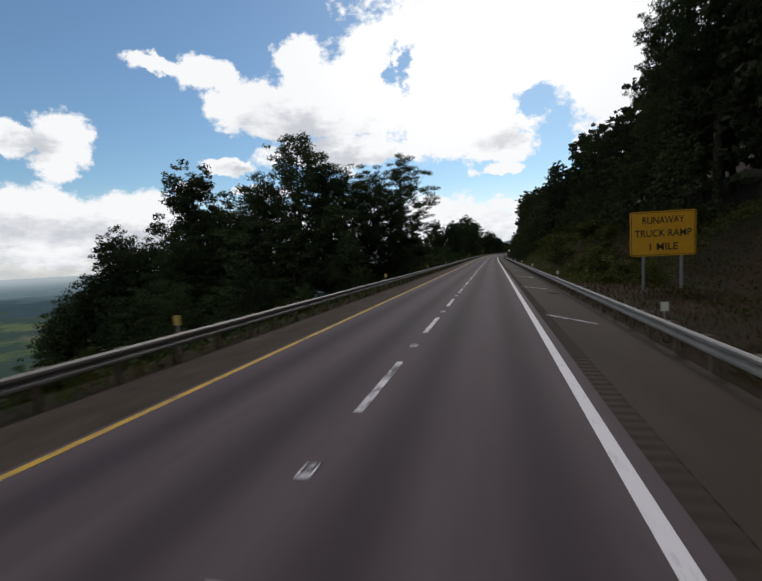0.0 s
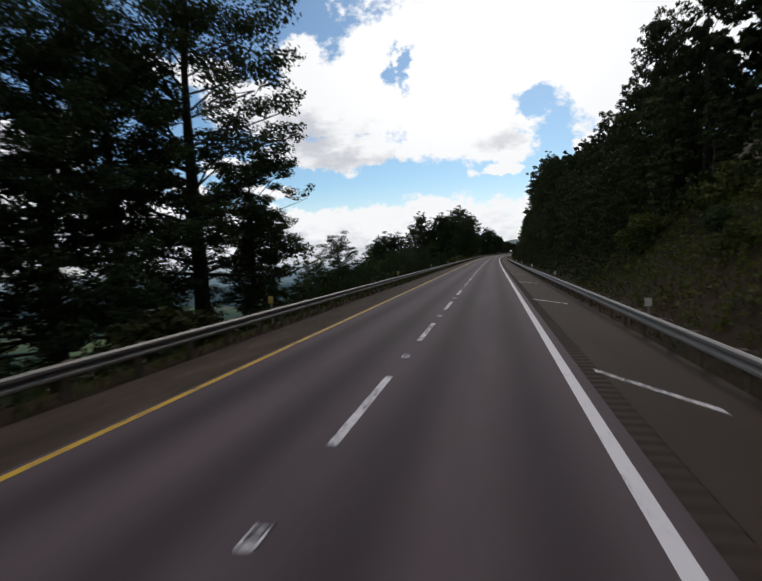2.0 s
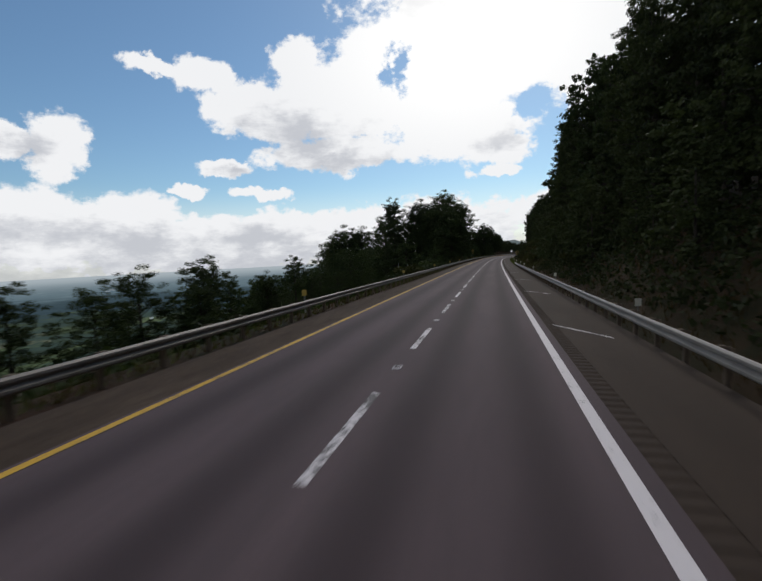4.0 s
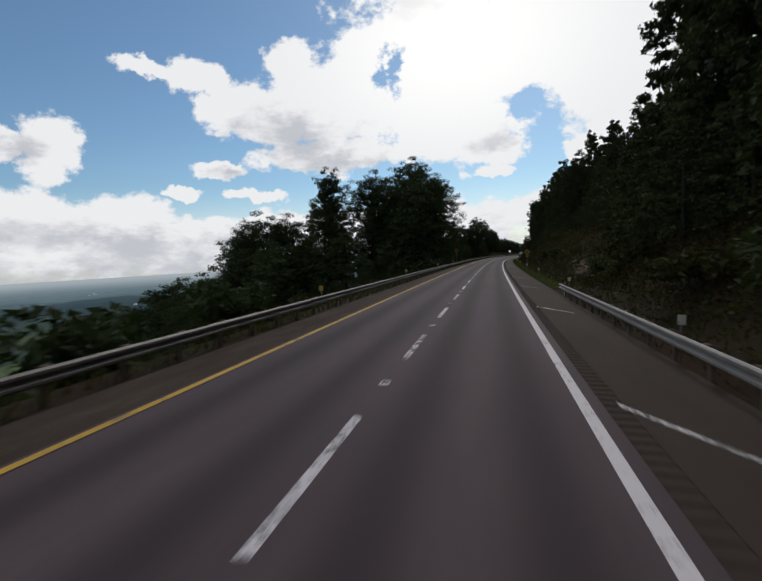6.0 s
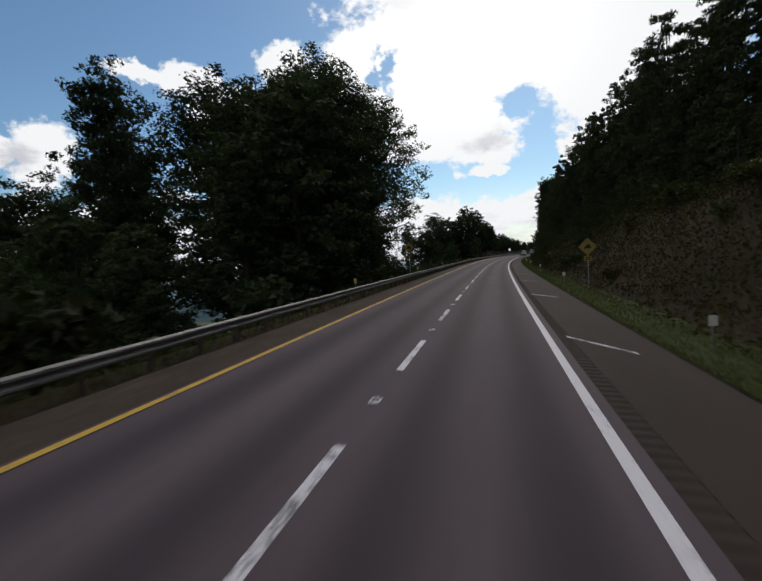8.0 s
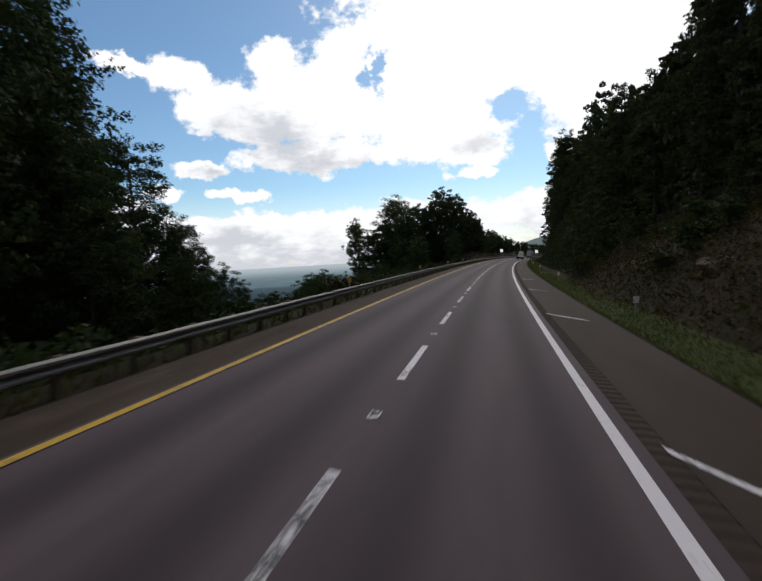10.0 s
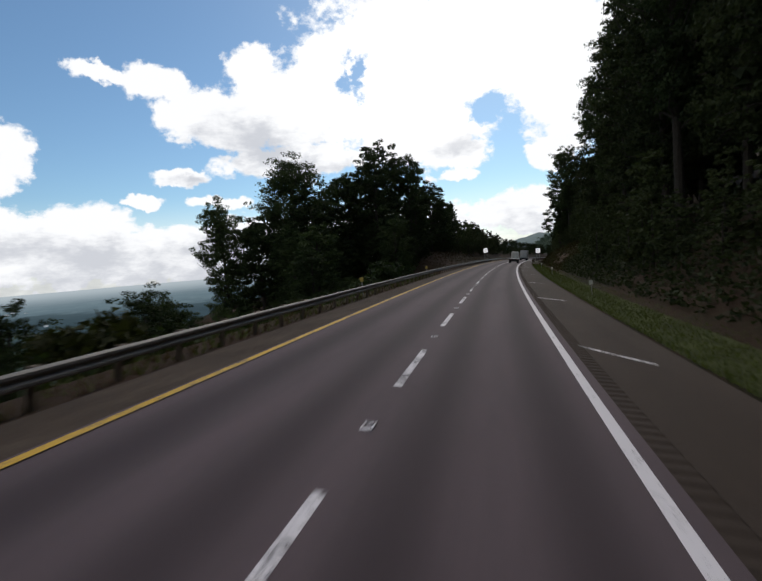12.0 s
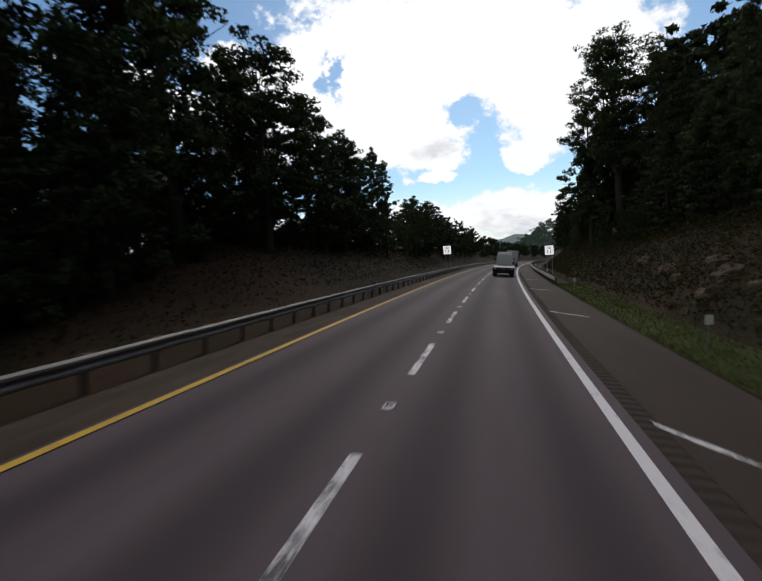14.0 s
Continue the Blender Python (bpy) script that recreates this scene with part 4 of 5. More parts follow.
def broadleaf(seed, height, spread, clear, limbs, puffs, leaves, size, mat, blunt=0.46, gaps=0.22, corners=3, puff=(0.09, 0.165), strew=0.105):
    """Trunk and crown meshes of a broad-leaved tree at the origin: limbs that carry rounded puffs of leaves, with open gaps between."""
    rng = np.random.default_rng(seed)
    bm = bmesh.new()
    lean = rng.normal(size=2) * 0.02 * height
    top = Vector((lean[0], lean[1], height * 0.90))
    r0 = height * 0.016
    pts = [Vector((0, 0, -1.5)), Vector((lean[0] * 0.2, lean[1] * 0.3, height * 0.25)), Vector((lean[0] * 0.7, lean[1] * 0.5, height * 0.55)), top]
    rad = [r0 * 1.25, r0 * 0.9, r0 * 0.6, r0 * 0.12]
    for i in range(3):
        add_rod(bm, pts[i], pts[i + 1], rad[i], rad[i + 1], 8)
    centres, radii = [], []
    for i in range(limbs):
        f = (i + rng.uniform(0, 1)) / limbs
        g = max(0.0, (f - 0.35) / 0.65) if f > 0.35 else (0.35 - f) / 0.35 * 0.72
        k = (1.0 - g ** 2) ** blunt
        ang = i * 2.4 + rng.uniform(-0.6, 0.6)
        low = clear + (0.95 - clear) * f
        d = spread * k * rng.uniform(0.55, 1.0)
        # some of the lower limbs are short, which opens windows in the crown
        if rng.uniform() < gaps and f < 0.85:
            d *= 0.45
        root = pts[1].lerp(top, max(0.0, min(1.0, (low - 0.30) * 1.25)))
        tip = Vector((lean[0] * f + d * math.cos(ang), lean[1] * f + d * math.sin(ang), height * low + rng.normal() * 0.015 * height))
        limb(bm, root, tip, r0 * 0.26 * (1.1 - f * 0.6), r0 * 0.05, rng, 4)
        for j in range(puffs):
            h = rng.uniform(0.45, 1.0)
            c = root.lerp(tip, h) + Vector(tuple(rng.normal(size=3))) * spread * strew
            c.z += 0.05 * spread
            centres.append(tuple(c))
            radii.append(spread * rng.uniform(*puff))
    me = bpy.data.meshes.new("trunk")
    bm.to_mesh(me)
    bm.free()
    me.materials.append(M_BARK)
    q, f = puff_cloud(rng, centres, radii, leaves, size, corners=corners)
    q[:, 2] *= height / np.quantile(q[:, 2], 0.998)
    return me, cloud_mesh("crown", q, f, mat)


def bush_meshes(seed, leaves, size, mat):
    rng = np.random.default_rng(seed)
    bm = bmesh.new()
    centres, radii = [], []
    for i in range(9):
        a = rng.uniform(0, 6.283)
        d = rng.uniform(0.1, 0.9)
        c = Vector((d * math.cos(a), d * math.sin(a), rng.uniform(0.35, 1.25) * (1.1 - 0.4 * d)))
        centres.append(tuple(c))
        radii.append(rng.uniform(0.30, 0.52))
        limb(bm, (0, 0, -0.3), c, 0.025, 0.006, rng, 4)
    me = bpy.data.meshes.new("branchwork")
    bm.to_mesh(me)
    bm.free()
    me.materials.append(M_BARK)
    q, f = leaf_cloud(rng, centres, radii, leaves, size, 0.85, 0.1, 3)
    return me, cloud_mesh("foliage", q, f, mat)


# kinds: near the road they carry small leaves, up the hillside broader sprays
TALL = [broadleaf(11, 18, 4.6, 0.18, 34, 8, 11000, 0.26, M_LEAF), broadleaf(12, 18, 5.4, 0.12, 38, 8, 13000, 0.27, M_LEAF), broadleaf(13, 18, 3.6, 0.22, 30, 7, 8600, 0.25, M_LEAF), broadleaf(14, 18, 5.0, 0.08, 40, 8, 13000, 0.27, M_LEAF)]
GRAND = [broadleaf(51, 36, 8.6, 0.30, 64, 11, 30000, 0.30, M_LEAF), broadleaf(52, 36, 9.6, 0.24, 72, 11, 33000, 0.31, M_LEAF), broadleaf(53, 36, 7.2, 0.36, 56, 10, 25000, 0.30, M_LEAF)]
NEAR = [broadleaf(15, 18, 5.4, 0.24, 50, 7, 44000, 0.115, M_LEAF, 0.36, 0.22, 4, (0.075, 0.14), 0.085), broadleaf(16, 18, 5.0, 0.20, 46, 7, 40000, 0.115, M_LEAF, 0.36, 0.22, 4, (0.075, 0.14), 0.085)]
LONE = [broadleaf(17, 18, 5.4, 0.10, 46, 7, 34000, 0.13, M_LEAF, 0.42, 0.2, 4, (0.08, 0.15), 0.09), broadleaf(18, 18, 4.8, 0.08, 42, 7, 30000, 0.13, M_LEAF, 0.42, 0.2, 4, (0.08, 0.15), 0.09)]
HILL = [broadleaf(21, 16, 4.4, 0.10, 36, 8, 12000, 0.22, M_LEAF2), broadleaf(22, 16, 4.9, 0.08, 38, 8, 13000, 0.23, M_LEAF2), broadleaf(23, 16, 3.7, 0.14, 34, 7, 10000, 0.21, M_LEAF2)]
TOWER = [broadleaf(31, 28, 6.0, 0.14, 56, 9, 24000, 0.24, M_LEAF2), broadleaf(32, 28, 5.4, 0.18, 52, 9, 21000, 0.24, M_LEAF2), broadleaf(33, 28, 6.6, 0.12, 60, 9, 26000, 0.25, M_LEAF2)]
LOW = [broadleaf(24, 16, 5.4, 0.05, 40, 8, 17000, 0.18, M_LEAF, corners=4), broadleaf(25, 16, 4.8, 0.08, 38, 8, 15000, 0.18, M_LEAF, corners=4), broadleaf(29, 16, 4.2, 0.10, 34, 8, 13000, 0.17, M_LEAF, corners=4)]
DEEP = [broadleaf(26, 16, 4.6, 0.08, 26, 5, 3400, 0.46, M_LEAF2), broadleaf(27, 16, 5.2, 0.05, 28, 5, 3700, 0.47, M_LEAF2), broadleaf(28, 16, 4.0, 0.10, 24, 5, 3000, 0.45, M_LEAF2)]
FAR = [broadleaf(56, 16, 4.6, 0.08, 18, 3, 900, 1.0, M_LEAF2), broadleaf(57, 16, 5.2, 0.05, 20, 3, 1000, 1.0, M_LEAF2)]
FOOT = [broadleaf(61, 16, 5.2, 0.02, 30, 5, 3800, 0.38, M_LEAF2), broadleaf(62, 16, 4.6, 0.03, 28, 5, 3400, 0.37, M_LEAF2), broadleaf(63, 16, 4.0, 0.02, 26, 5, 3100, 0.36, M_LEAF2)]
OLIVE_BUSH = [bush_meshes(44, 1000, 0.15, M_OLIVE), bush_meshes(45, 1100, 0.14, M_OLIVE)]
BUSH = [bush_meshes(41, 900, 0.17, M_BUSH), bush_meshes(42, 800, 0.19, M_BUSH), bush_meshes(43, 1000, 0.16, M_LEAF)]
plants = random.Random(5)


def tree(kind, s, u, top, label, group, name="tree", wide=1.0, mesh_height=18.0):
    """Set a tree whose crown reaches the height top above the road."""
    g = ground_z(s, u)
    if kind in TALL and top - g > 25:
        kind, mesh_height = GRAND[(0, 1, 2, 1)[TALL.index(kind)]], 36.0
    elif kind in HILL and top - g > 19:
        kind, mesh_height = TOWER[HILL.index(kind)], 28.0
    k = max(0.25, (top - g) / mesh_height)
    m = stand(s, u, g, plants.uniform(0, 360))
    young = kind in LOW
    e = empty("young_tree" if young else name, m)
    e.scale = (k * wide, k * wide, k)
    shared("trunk", kind[0], Matrix(), e)
    shared("crown", kind[1], Matrix(), e)
    tagged(e, label, "young tree" if young else "tree", group=group)
    return e


def bush(s, u, size, label="dense green roadside shrub on the bank", group="roadside shrubs", kind=None):
    kind = kind or BUSH[plants.randrange(3)]
    e = empty("shrub", stand(s, u, ground_z(s, u) - 0.05, plants.uniform(0, 360)))
    e.scale = (size * plants.uniform(0.9, 1.4), size * plants.uniform(0.9, 1.4), size)
    shared("branchwork", kind[0], Matrix(), e)
    shared("foliage", kind[1], Matrix(), e)
    tagged(e, label, "shrub", group=group)


L_TREE = "tall dark broad-leaved tree on the slope below the guardrail"
L_HILL = "dark green broad-leaved tree on the steep wooded hillside"



class Thicket:
    """Many plants joined into one mesh of leaves."""

    def __init__(self):
        self.v, self.f, self.n = [], [], 0

    def add(self, me, m):
        co = np.empty(len(me.vertices) * 3, np.float32)
        me.vertices.foreach_get("co", co)
        mm = np.array(m)
        co = co.reshape(-1, 3) @ mm[:3, :3].T + mm[:3, 3]
        idx = np.empty(len(me.loops), np.int32)
        me.loops.foreach_get("vertex_index", idx)
        self.v.append(co)
        self.f.append(idx.reshape(-1, 3) + self.n)
        self.n += len(co)

    def leaves(self, q, f):
        self.v.append(q)
        self.f.append(f + self.n)
        self.n += len(q)

    def make(self, name, mat, label, category):
        ob = new(name, cloud_mesh(name, np.concatenate(self.v), np.concatenate(self.f), mat))
        return tagged(ob, label, category, kind="stuff")


def stem_mesh():
    """Plain tapered stem of a tree that stands in a thicket."""
    bm = bmesh.new()
    add_rod(bm, (0, 0, -1.5), (0, 0, 9.5), 0.22, 0.08, 6)
    bmesh.ops.triangulate(bm, faces=bm.faces[:])
    me = bpy.data.meshes.new("stem")
    bm.to_mesh(me)
    bm.free()
    return me


STEM = stem_mesh()
foot_wood, stems = Thicket(), Thicket()


def crowd(wood, kind, s, u, top, wide=1.0):
    """A tree that cannot be told from its neighbours, joined into a wood."""
    g = ground_z(s, u)
    k = max(0.25, (top - g) / 16.0)
    m = stand(s, u, g, plants.uniform(0, 360)) @ Matrix.Diagonal((k * wide, k * wide, k, 1.0))
    wood.add(kind[1], m)
    stems.add(STEM, m)


def hang(s, u, top):
    tree(LOW[plants.randrange(3)], s, u, top, "bushy tree on the falling slope, its top near road level", "low trees below the road", mesh_height=16)


# the drop side: station, offset, crown height over the road, width, kind
LEFT_TREES = [
    (77, -33.5, 24.6, 0.95, 0), (80, -29, 20.9, 1.1, 3),
    (74, -39, 17.5, 1.1, 1), (78, -55, 21.5, 1.0, 2), (80, -52, 15.0, 1.0, 3), (76, -45, 13.0, 1.1, 1), (80, -59, 11.0, 1.0, 0), (78, -64, 8.5, 1.0, 2),
    (76, -68, 8.0, 1.0, 3), (76, -71, 10.5, 0.9, 2), (74, -73.5, 3.5, 1.0, 3), (72, -77, 0.0, 1.0, 1), (70, -81, -5.0, 1.0, 3), (72, -25, 12.0, 1.1, 3), (66, -30, 10.0, 1.1, 1), (68, -38, 10.0, 1.1, 3), (70, -52, 8.0, 1.1, 1), (64, -20, 6.0, 1.0, 1),
]
for s, u, top, wide, k in LEFT_TREES:
    tree(TALL[k], s, u, top, L_TREE, "trees below the road", wide=wide)
for s, u, top, k in ((97, -19.2, 23.0, 0), (92, -26, 20.5, 1), (84, -23, 17.0, 0), (91, -19.5, 16.0, 1), (100, -17.0, 11.0, 1)):
    tree(NEAR[k], s, u, top, "dark see-through broad-leaved tree just beyond the guardrail", "trees below the road", wide=1.22)
tree(TALL[1], 112, -22.5, 8.6, "dark broad-leaved tree just beyond the guardrail", "trees below the road", wide=0.85)
for i in range(10):
    s = plants.uniform(26, 70)
    tree(LOW[plants.randrange(3)], s, plants.uniform(-34, -15), plants.uniform(-2.5, 1.5) + 0.05 * (s - 26), "bushy tree on the falling slope, its top near road level", "low trees below the road", mesh_height=16)
# low tops that reach little above the rail where the view opens
L_LOW = "bushy tree on the falling slope, its top near road level"
for s, u, top, k in ((145, -26, 6.9, 0), (152, -33, 2.8, 1), (205, -21, 4.2, 1), (209, -27, 2.0, 0), (220, -24.3, 2.6, 1)):
    tree(LONE[k], s, u, top, "lone broad-leaved tree rising from the slope below", "trees below the road", wide=1.25)
for i in range(20):
    s = plants.uniform(131, 205)
    tree(LOW[plants.randrange(3)], s, plants.uniform(-23, -14.5), plants.uniform(0.6, 2.8), L_LOW, "low trees below the road", mesh_height=16)
for i in range(30):
    s = plants.uniform(118, 300)
    k = sstep(215, 300, s)
    hang(s, plants.uniform(-27, -15.5), plants.uniform(-3.4, 0.5) + 2.2 * k - 2.6 * sstep(206, 216, s) * (1.0 - sstep(252, 268, s)))
for s, u, top, k in ((295, -44, 6.5, 1), (288, -40, 3.5, 3), (299, -53, 5.0, 1), (292, -50, 2.5, 3), (297, -37, 7.5, 3)):
    tree(TALL[k], s, u, top, L_TREE, "trees below the road", wide=1.15)
# the wooded shoulder that falls away below the far crowns
for s, u, top, k in ((312, -74, 0.4, 0), (311, -79, -0.6, 1), (312, -85, -1.6, 2), (310, -91, -5.6, 0), (311, -97, -6.8, 1), (309, -102, -8.2, 2), (310, -108, -9.8, 0), (301, -66, -1.8, 1), (300, -72, -3.6, 2), (301, -78, -6.2, 0), (299, -85, -10.0, 1), (291, -60, -3.4, 2), (290, -67, -5.0, 0), (291, -74, -8.0, 1), (282, -56, -5.5, 2), (281, -63, -8.5, 0), (225, -37, -1.3, 1), (229, -33, -3.6, 2), (219, -31, -4.6, 0)):
    tree(LOW[k], s, u, top, "bushy tree of the wooded shoulder far below the road", "low trees below the road", mesh_height=16, wide=1.35)
for i in range(14):
    s = 127 + 3.0 * i
    tree(LOW[plants.randrange(3)], s, plants.uniform(-20, -15), plants.uniform(1.2, 3.0), L_LOW, "low trees below the road", mesh_height=16, wide=1.2)
for s, u, top, wide, k in ((318, -17, 19, 1.2, 1), (326, -16.5, 22, 1.25, 3), (336, -22, 28.5, 1.2, 1), (312, -19, 12, 1.2, 3), (328, -31, 24.5, 1.1, 3), (324, -24, 21, 1.2, 3), (323, -40.5, 25.5, 0.85, 2), (330, -46, 19, 1.0, 0), (336, -31, 13, 1.2, 1), (326, -56, 15, 1.1, 3), (322, -62, 15.5, 1.1, 1), (322, -67.5, 11.0, 1.0, 3), (318, -46, 7, 1.3, 3), (324, -52, 6, 1.3, 1), (338, -72, 4.5, 1.2, 3), (335, -80, -2, 1.2, 1), (330, -88, -8, 1.2, 3), (340, -16.5, 24.5, 1.1, 3), (352, -24, 19, 1.1, 1), (304, -22, 5, 1.2, 3), (298, -26, 3, 1.2, 1), (310, -34, 8, 1.2, 3)):
    tree(TALL[k], s, u, top, L_TREE, "trees below the road", wide=wide)
for s, u, top, k in ((360, -29, 22, 1), (368, -33, 25, 3), (377, -35.5, 25.5, 0), (382, -39, 22, 2), (380, -46, 20, 3)):
    tree(TALL[k], s, u, top, L_TREE, "trees below the road", wide=0.95)
for s, u, top, k in ((374, -28.5, 12, 0), (379, -31, 13, 1), (384, -32, 14.0, 1), (386, -31, 8.5, 0), (386, -27.5, 4.0, 1)):
    tree(LONE[k], s, u, top, L_TREE, "trees below the road", wide=0.95)
for s, u, top, k in ((379, -23, 3.0, 0), (384, -24, 1.8, 1), (386, -23, 0.2, 2), (376, -27, 6.5, 0), (381, -29, 6.0, 1), (386, -30, 5.0, 2), (388, -28, 0.8, 0), (372, -25, 5.0, 1), (391, -26, -2.6, 2)):
    tree(LOW[k], s, u, top, L_LOW, "low trees below the road", mesh_height=16)
for i in range(24):
    s = plants.uniform(395, 476)
    hang(s, plants.uniform(-28, -16), plants.uniform(-3.5, -0.5) + 2.5 * sstep(445, 470, s) - 2.4 * (1.0 - sstep(402, 418, s)))
for s, u, top, k in ((428, -21, 0.5, 0), (437, -27, 0.8, 2), (425, -23, -0.8, 1), (447, -27, 1.0, 1), (407, -35, -4.2, 0), (412, -39, -4.8, 1), (404, -31, -4.0, 2), (424, -45, -4.0, 1), (428, -44, -3.8, 2), (440, -41, -1.4, 0), (446, -43, -1.5, 1), (452, -44, -2.0, 0), (480, -56, -1.4, 1), (486, -60, -1.0, 0), (476, -62, -4.0, 2), (490, -66, -3.0, 0)):
    tree(LOW[k], s, u, top, L_LOW, "low trees below the road", mesh_height=16, wide=1.2)
for s, u, top, wide, k in ((492, -36, 21.3, 1.2, 1), (487, -47, 14.5, 0.9, 2), (487, -40, 10.5, 1.1, 3), (493, -41, 13.5, 1.0, 1), (488, -30, 13, 1.2, 3), (498, -28, 18, 1.2, 3), (504, -23.5, 24.4, 1.1, 0), (509, -18.5, 22.5, 1.0, 1), (512, -22, 22, 1.1, 3), (520, -20, 18, 1.2, 3), (528, -24, 17, 1.2, 1), (536, -18, 14.5, 1.2, 3), (545, -17, 16.5, 0.9, 2), (556, -17.4, 17.6, 0.8, 2), (566, -16, 13, 1.2, 3), (576, -15, 13, 1.2, 1), (501, -16, 12, 1.2, 3), (494, -18, 10, 1.2, 1), (496, -22, 20, 1.1, 0), (507, -33, 20, 1.2, 1), (518, -30, 19, 1.2, 3), (478, -26, 7, 1.2, 3), (472, -24, 4, 1.2, 1)):
    tree(TALL[k], s, u, top, L_TREE, "trees on the outer bank", wide=wide)
for i in range(10):
    tree(LOW[plants.randrange(3)], plants.uniform(482, 502), plants.uniform(-34, -15), plants.uniform(4, 8), "bushy young tree at the edge of the wood above the cut", "young trees on the outer bank", mesh_height=16)
for i in range(22):
    s = 486 + 4.2 * i
    tree(LOW[plants.randrange(3)], s, plants.uniform(-24, -16), plants.uniform(6, 9.5), "bushy young tree at the edge of the wood above the cut", "young trees on the outer bank", mesh_height=16)
for s, u, top, k in ((515, -16, 17.5, 1), (524, -16.5, 17.0, 3), (531, -16, 15.5, 1), (540, -16.5, 14.5, 3)):
    tree(TALL[k], s, u, top, L_TREE, "trees on the outer bank", wide=1.2)

# the hill side: how near the wood stands and how high it reaches
EDGE_S = [0, 40, 60, 75, 82, 95, 108, 150, 170, 185, 215, 250, 257, 264, 300, 318, 330, 380, 400, 410, 425, 435, 450, 458, 490, 499, 540, 560, 600, 700, 900]
EDGE_U = [19, 18, 16, 16, 15.5, 15, 12.5, 12, 12, 11.5, 12, 11.3, 13.5, 14.5, 15.5, 15.5, 15, 14.5, 13.5, 13.5, 13.5, 14.5, 13, 11.2, 11.2, 15, 14.5, 12.5, 12, 14, 16]
EDGE_T = [33, 32, 31, 28, 26, 25.5, 24, 20, 21.5, 26, 30, 30, 21, 19, 23, 27, 25, 26, 26.5, 25, 28, 28.5, 30.5, 30.5, 30, 21, 25.5, 23, 17, 15, 18]


deep_wood = Thicket()


def deep(s, u, top):
    g = ground_z(s, u)
    k = (top - g) / 16.0
    m = stand(s, u, g, plants.uniform(0, 360)) @ Matrix.Scale(max(0.5, k), 4)
    deep_wood.add(FAR[plants.randrange(2)][1] if s > 650 else DEEP[plants.randrange(3)][1], m)
    stems.add(STEM, m)


s = -8.0
while s < 960:
    eu, et = float(np.interp(s, EDGE_S, EDGE_U)), float(np.interp(s, EDGE_S, EDGE_T))
    if s < 600:
        airy = plants.random() < 0.22
        kind = TALL[plants.choice((0, 2))] if airy else HILL[plants.randrange(3)]
        tree(kind, s + plants.uniform(-1.8, 1.8), eu + plants.uniform(1.2, 3.8), et * (plants.uniform(0.95, 1.08) if airy else plants.uniform(0.62, 1.0)), L_HILL, "hillside wood", mesh_height=18 if airy else 16, wide=plants.uniform(0.7, 0.95))
    else:
        deep(s, eu + plants.uniform(0, 2), et * plants.uniform(0.75, 1.0))
    deep(s + plants.uniform(-3, 3), eu + plants.uniform(5, 9), et * plants.uniform(0.8, 1.15))
    if s > 600:
        deep(s + plants.uniform(-3, 3), eu + plants.uniform(14, 24), et * plants.uniform(1.2, 1.6))
        deep(s + plants.uniform(-3, 3), eu + plants.uniform(26, 48), et * plants.uniform(1.5, 2.2))
    elif int(s) % 3 == 0 or 440 < s < 600:
        deep(s + plants.uniform(-3, 3), eu + plants.uniform(13, 20), et * plants.uniform(1.05, 1.25))
    s += 5.0
for i in range(62):
    s = 585 + i * 6
    low = 1.0 - 0.45 * sstep(600, 680, s)
    deep(s, plants.uniform(-20, -13), plants.uniform(9, 13.5) * low)
    deep(s, plants.uniform(-34, -22), plants.uniform(11, 17) * low)
for i in range(14):
    tree(HILL[plants.randrange(3)], 502 + 5 * i, plants.uniform(-44, -29), plants.uniform(9, 15), L_HILL, "hillside wood", mesh_height=16)
for i in range(16):
    hang(plants.uniform(60, 100), plants.uniform(-62, -34), plants.uniform(-9, 0))

for i in range(26):
    tree(LOW[plants.randrange(3)], 488 + 2.9 * i, plants.uniform(-36, -24), plants.uniform(6.5, 11.0), "bushy young tree at the edge of the wood above the cut", "young trees on the outer bank", mesh_height=16, wide=1.3)
for s, u, top, k in ((497, -19, 8.5, 0), (500, -22, 9.0, 1), (503, -19.5, 8.0, 2), (506, -24, 9.5, 0), (494, -23, 8.0, 1), (509, -20, 8.5, 2)):
    tree(LOW[k], s, u, top, "bushy young tree at the edge of the wood above the cut", "young trees on the outer bank", mesh_height=16, wide=1.3)
for i in range(14):
    hang(plants.uniform(92, 124), plants.uniform(-44, -17), plants.uniform(-4.5, -0.5))

# the wooded hill beyond the bend, haze painted into its leaf colour
hill_wood = Thicket()
hill_rng = np.random.default_rng(8)
for i in range(420):
    b_ = radians(plants.uniform(9.5, 19.0))
    d_ = plants.uniform(430, 620)
    crest = float(np.interp(math.degrees(b_), [9.5, 10.5, 12.5, 14.0, 16, 19], [0.0, 0.8, 2.15, 3.1, 4.0, 5.0]))
    f_ = (d_ - 430) / 190.0
    c_ = Vector((15.4 + d_ * math.sin(b_), 484.7 + d_ * math.cos(b_), -2.2 + d_ * math.tan(radians(crest * f_ - 1.4 * (1 - f_))) - 4.0))
    off = hill_rng.normal(size=(5, 3)) * np.array([2.4, 2.4, 1.6])
    hill_wood.leaves(*leaf_cloud(hill_rng, np.array(c_) + off, np.full(5, 2.4), 150, 1.5, 0.8, 0.2, 3))
hill_wood.make("far_wood", M_HAZELEAF, "green wooded hillside beyond the bend in the road, leaves painted paler for haze", "wood")
deep_wood.make("wood", M_LEAF2, "dense dark wood covering the slopes further off", "wood")

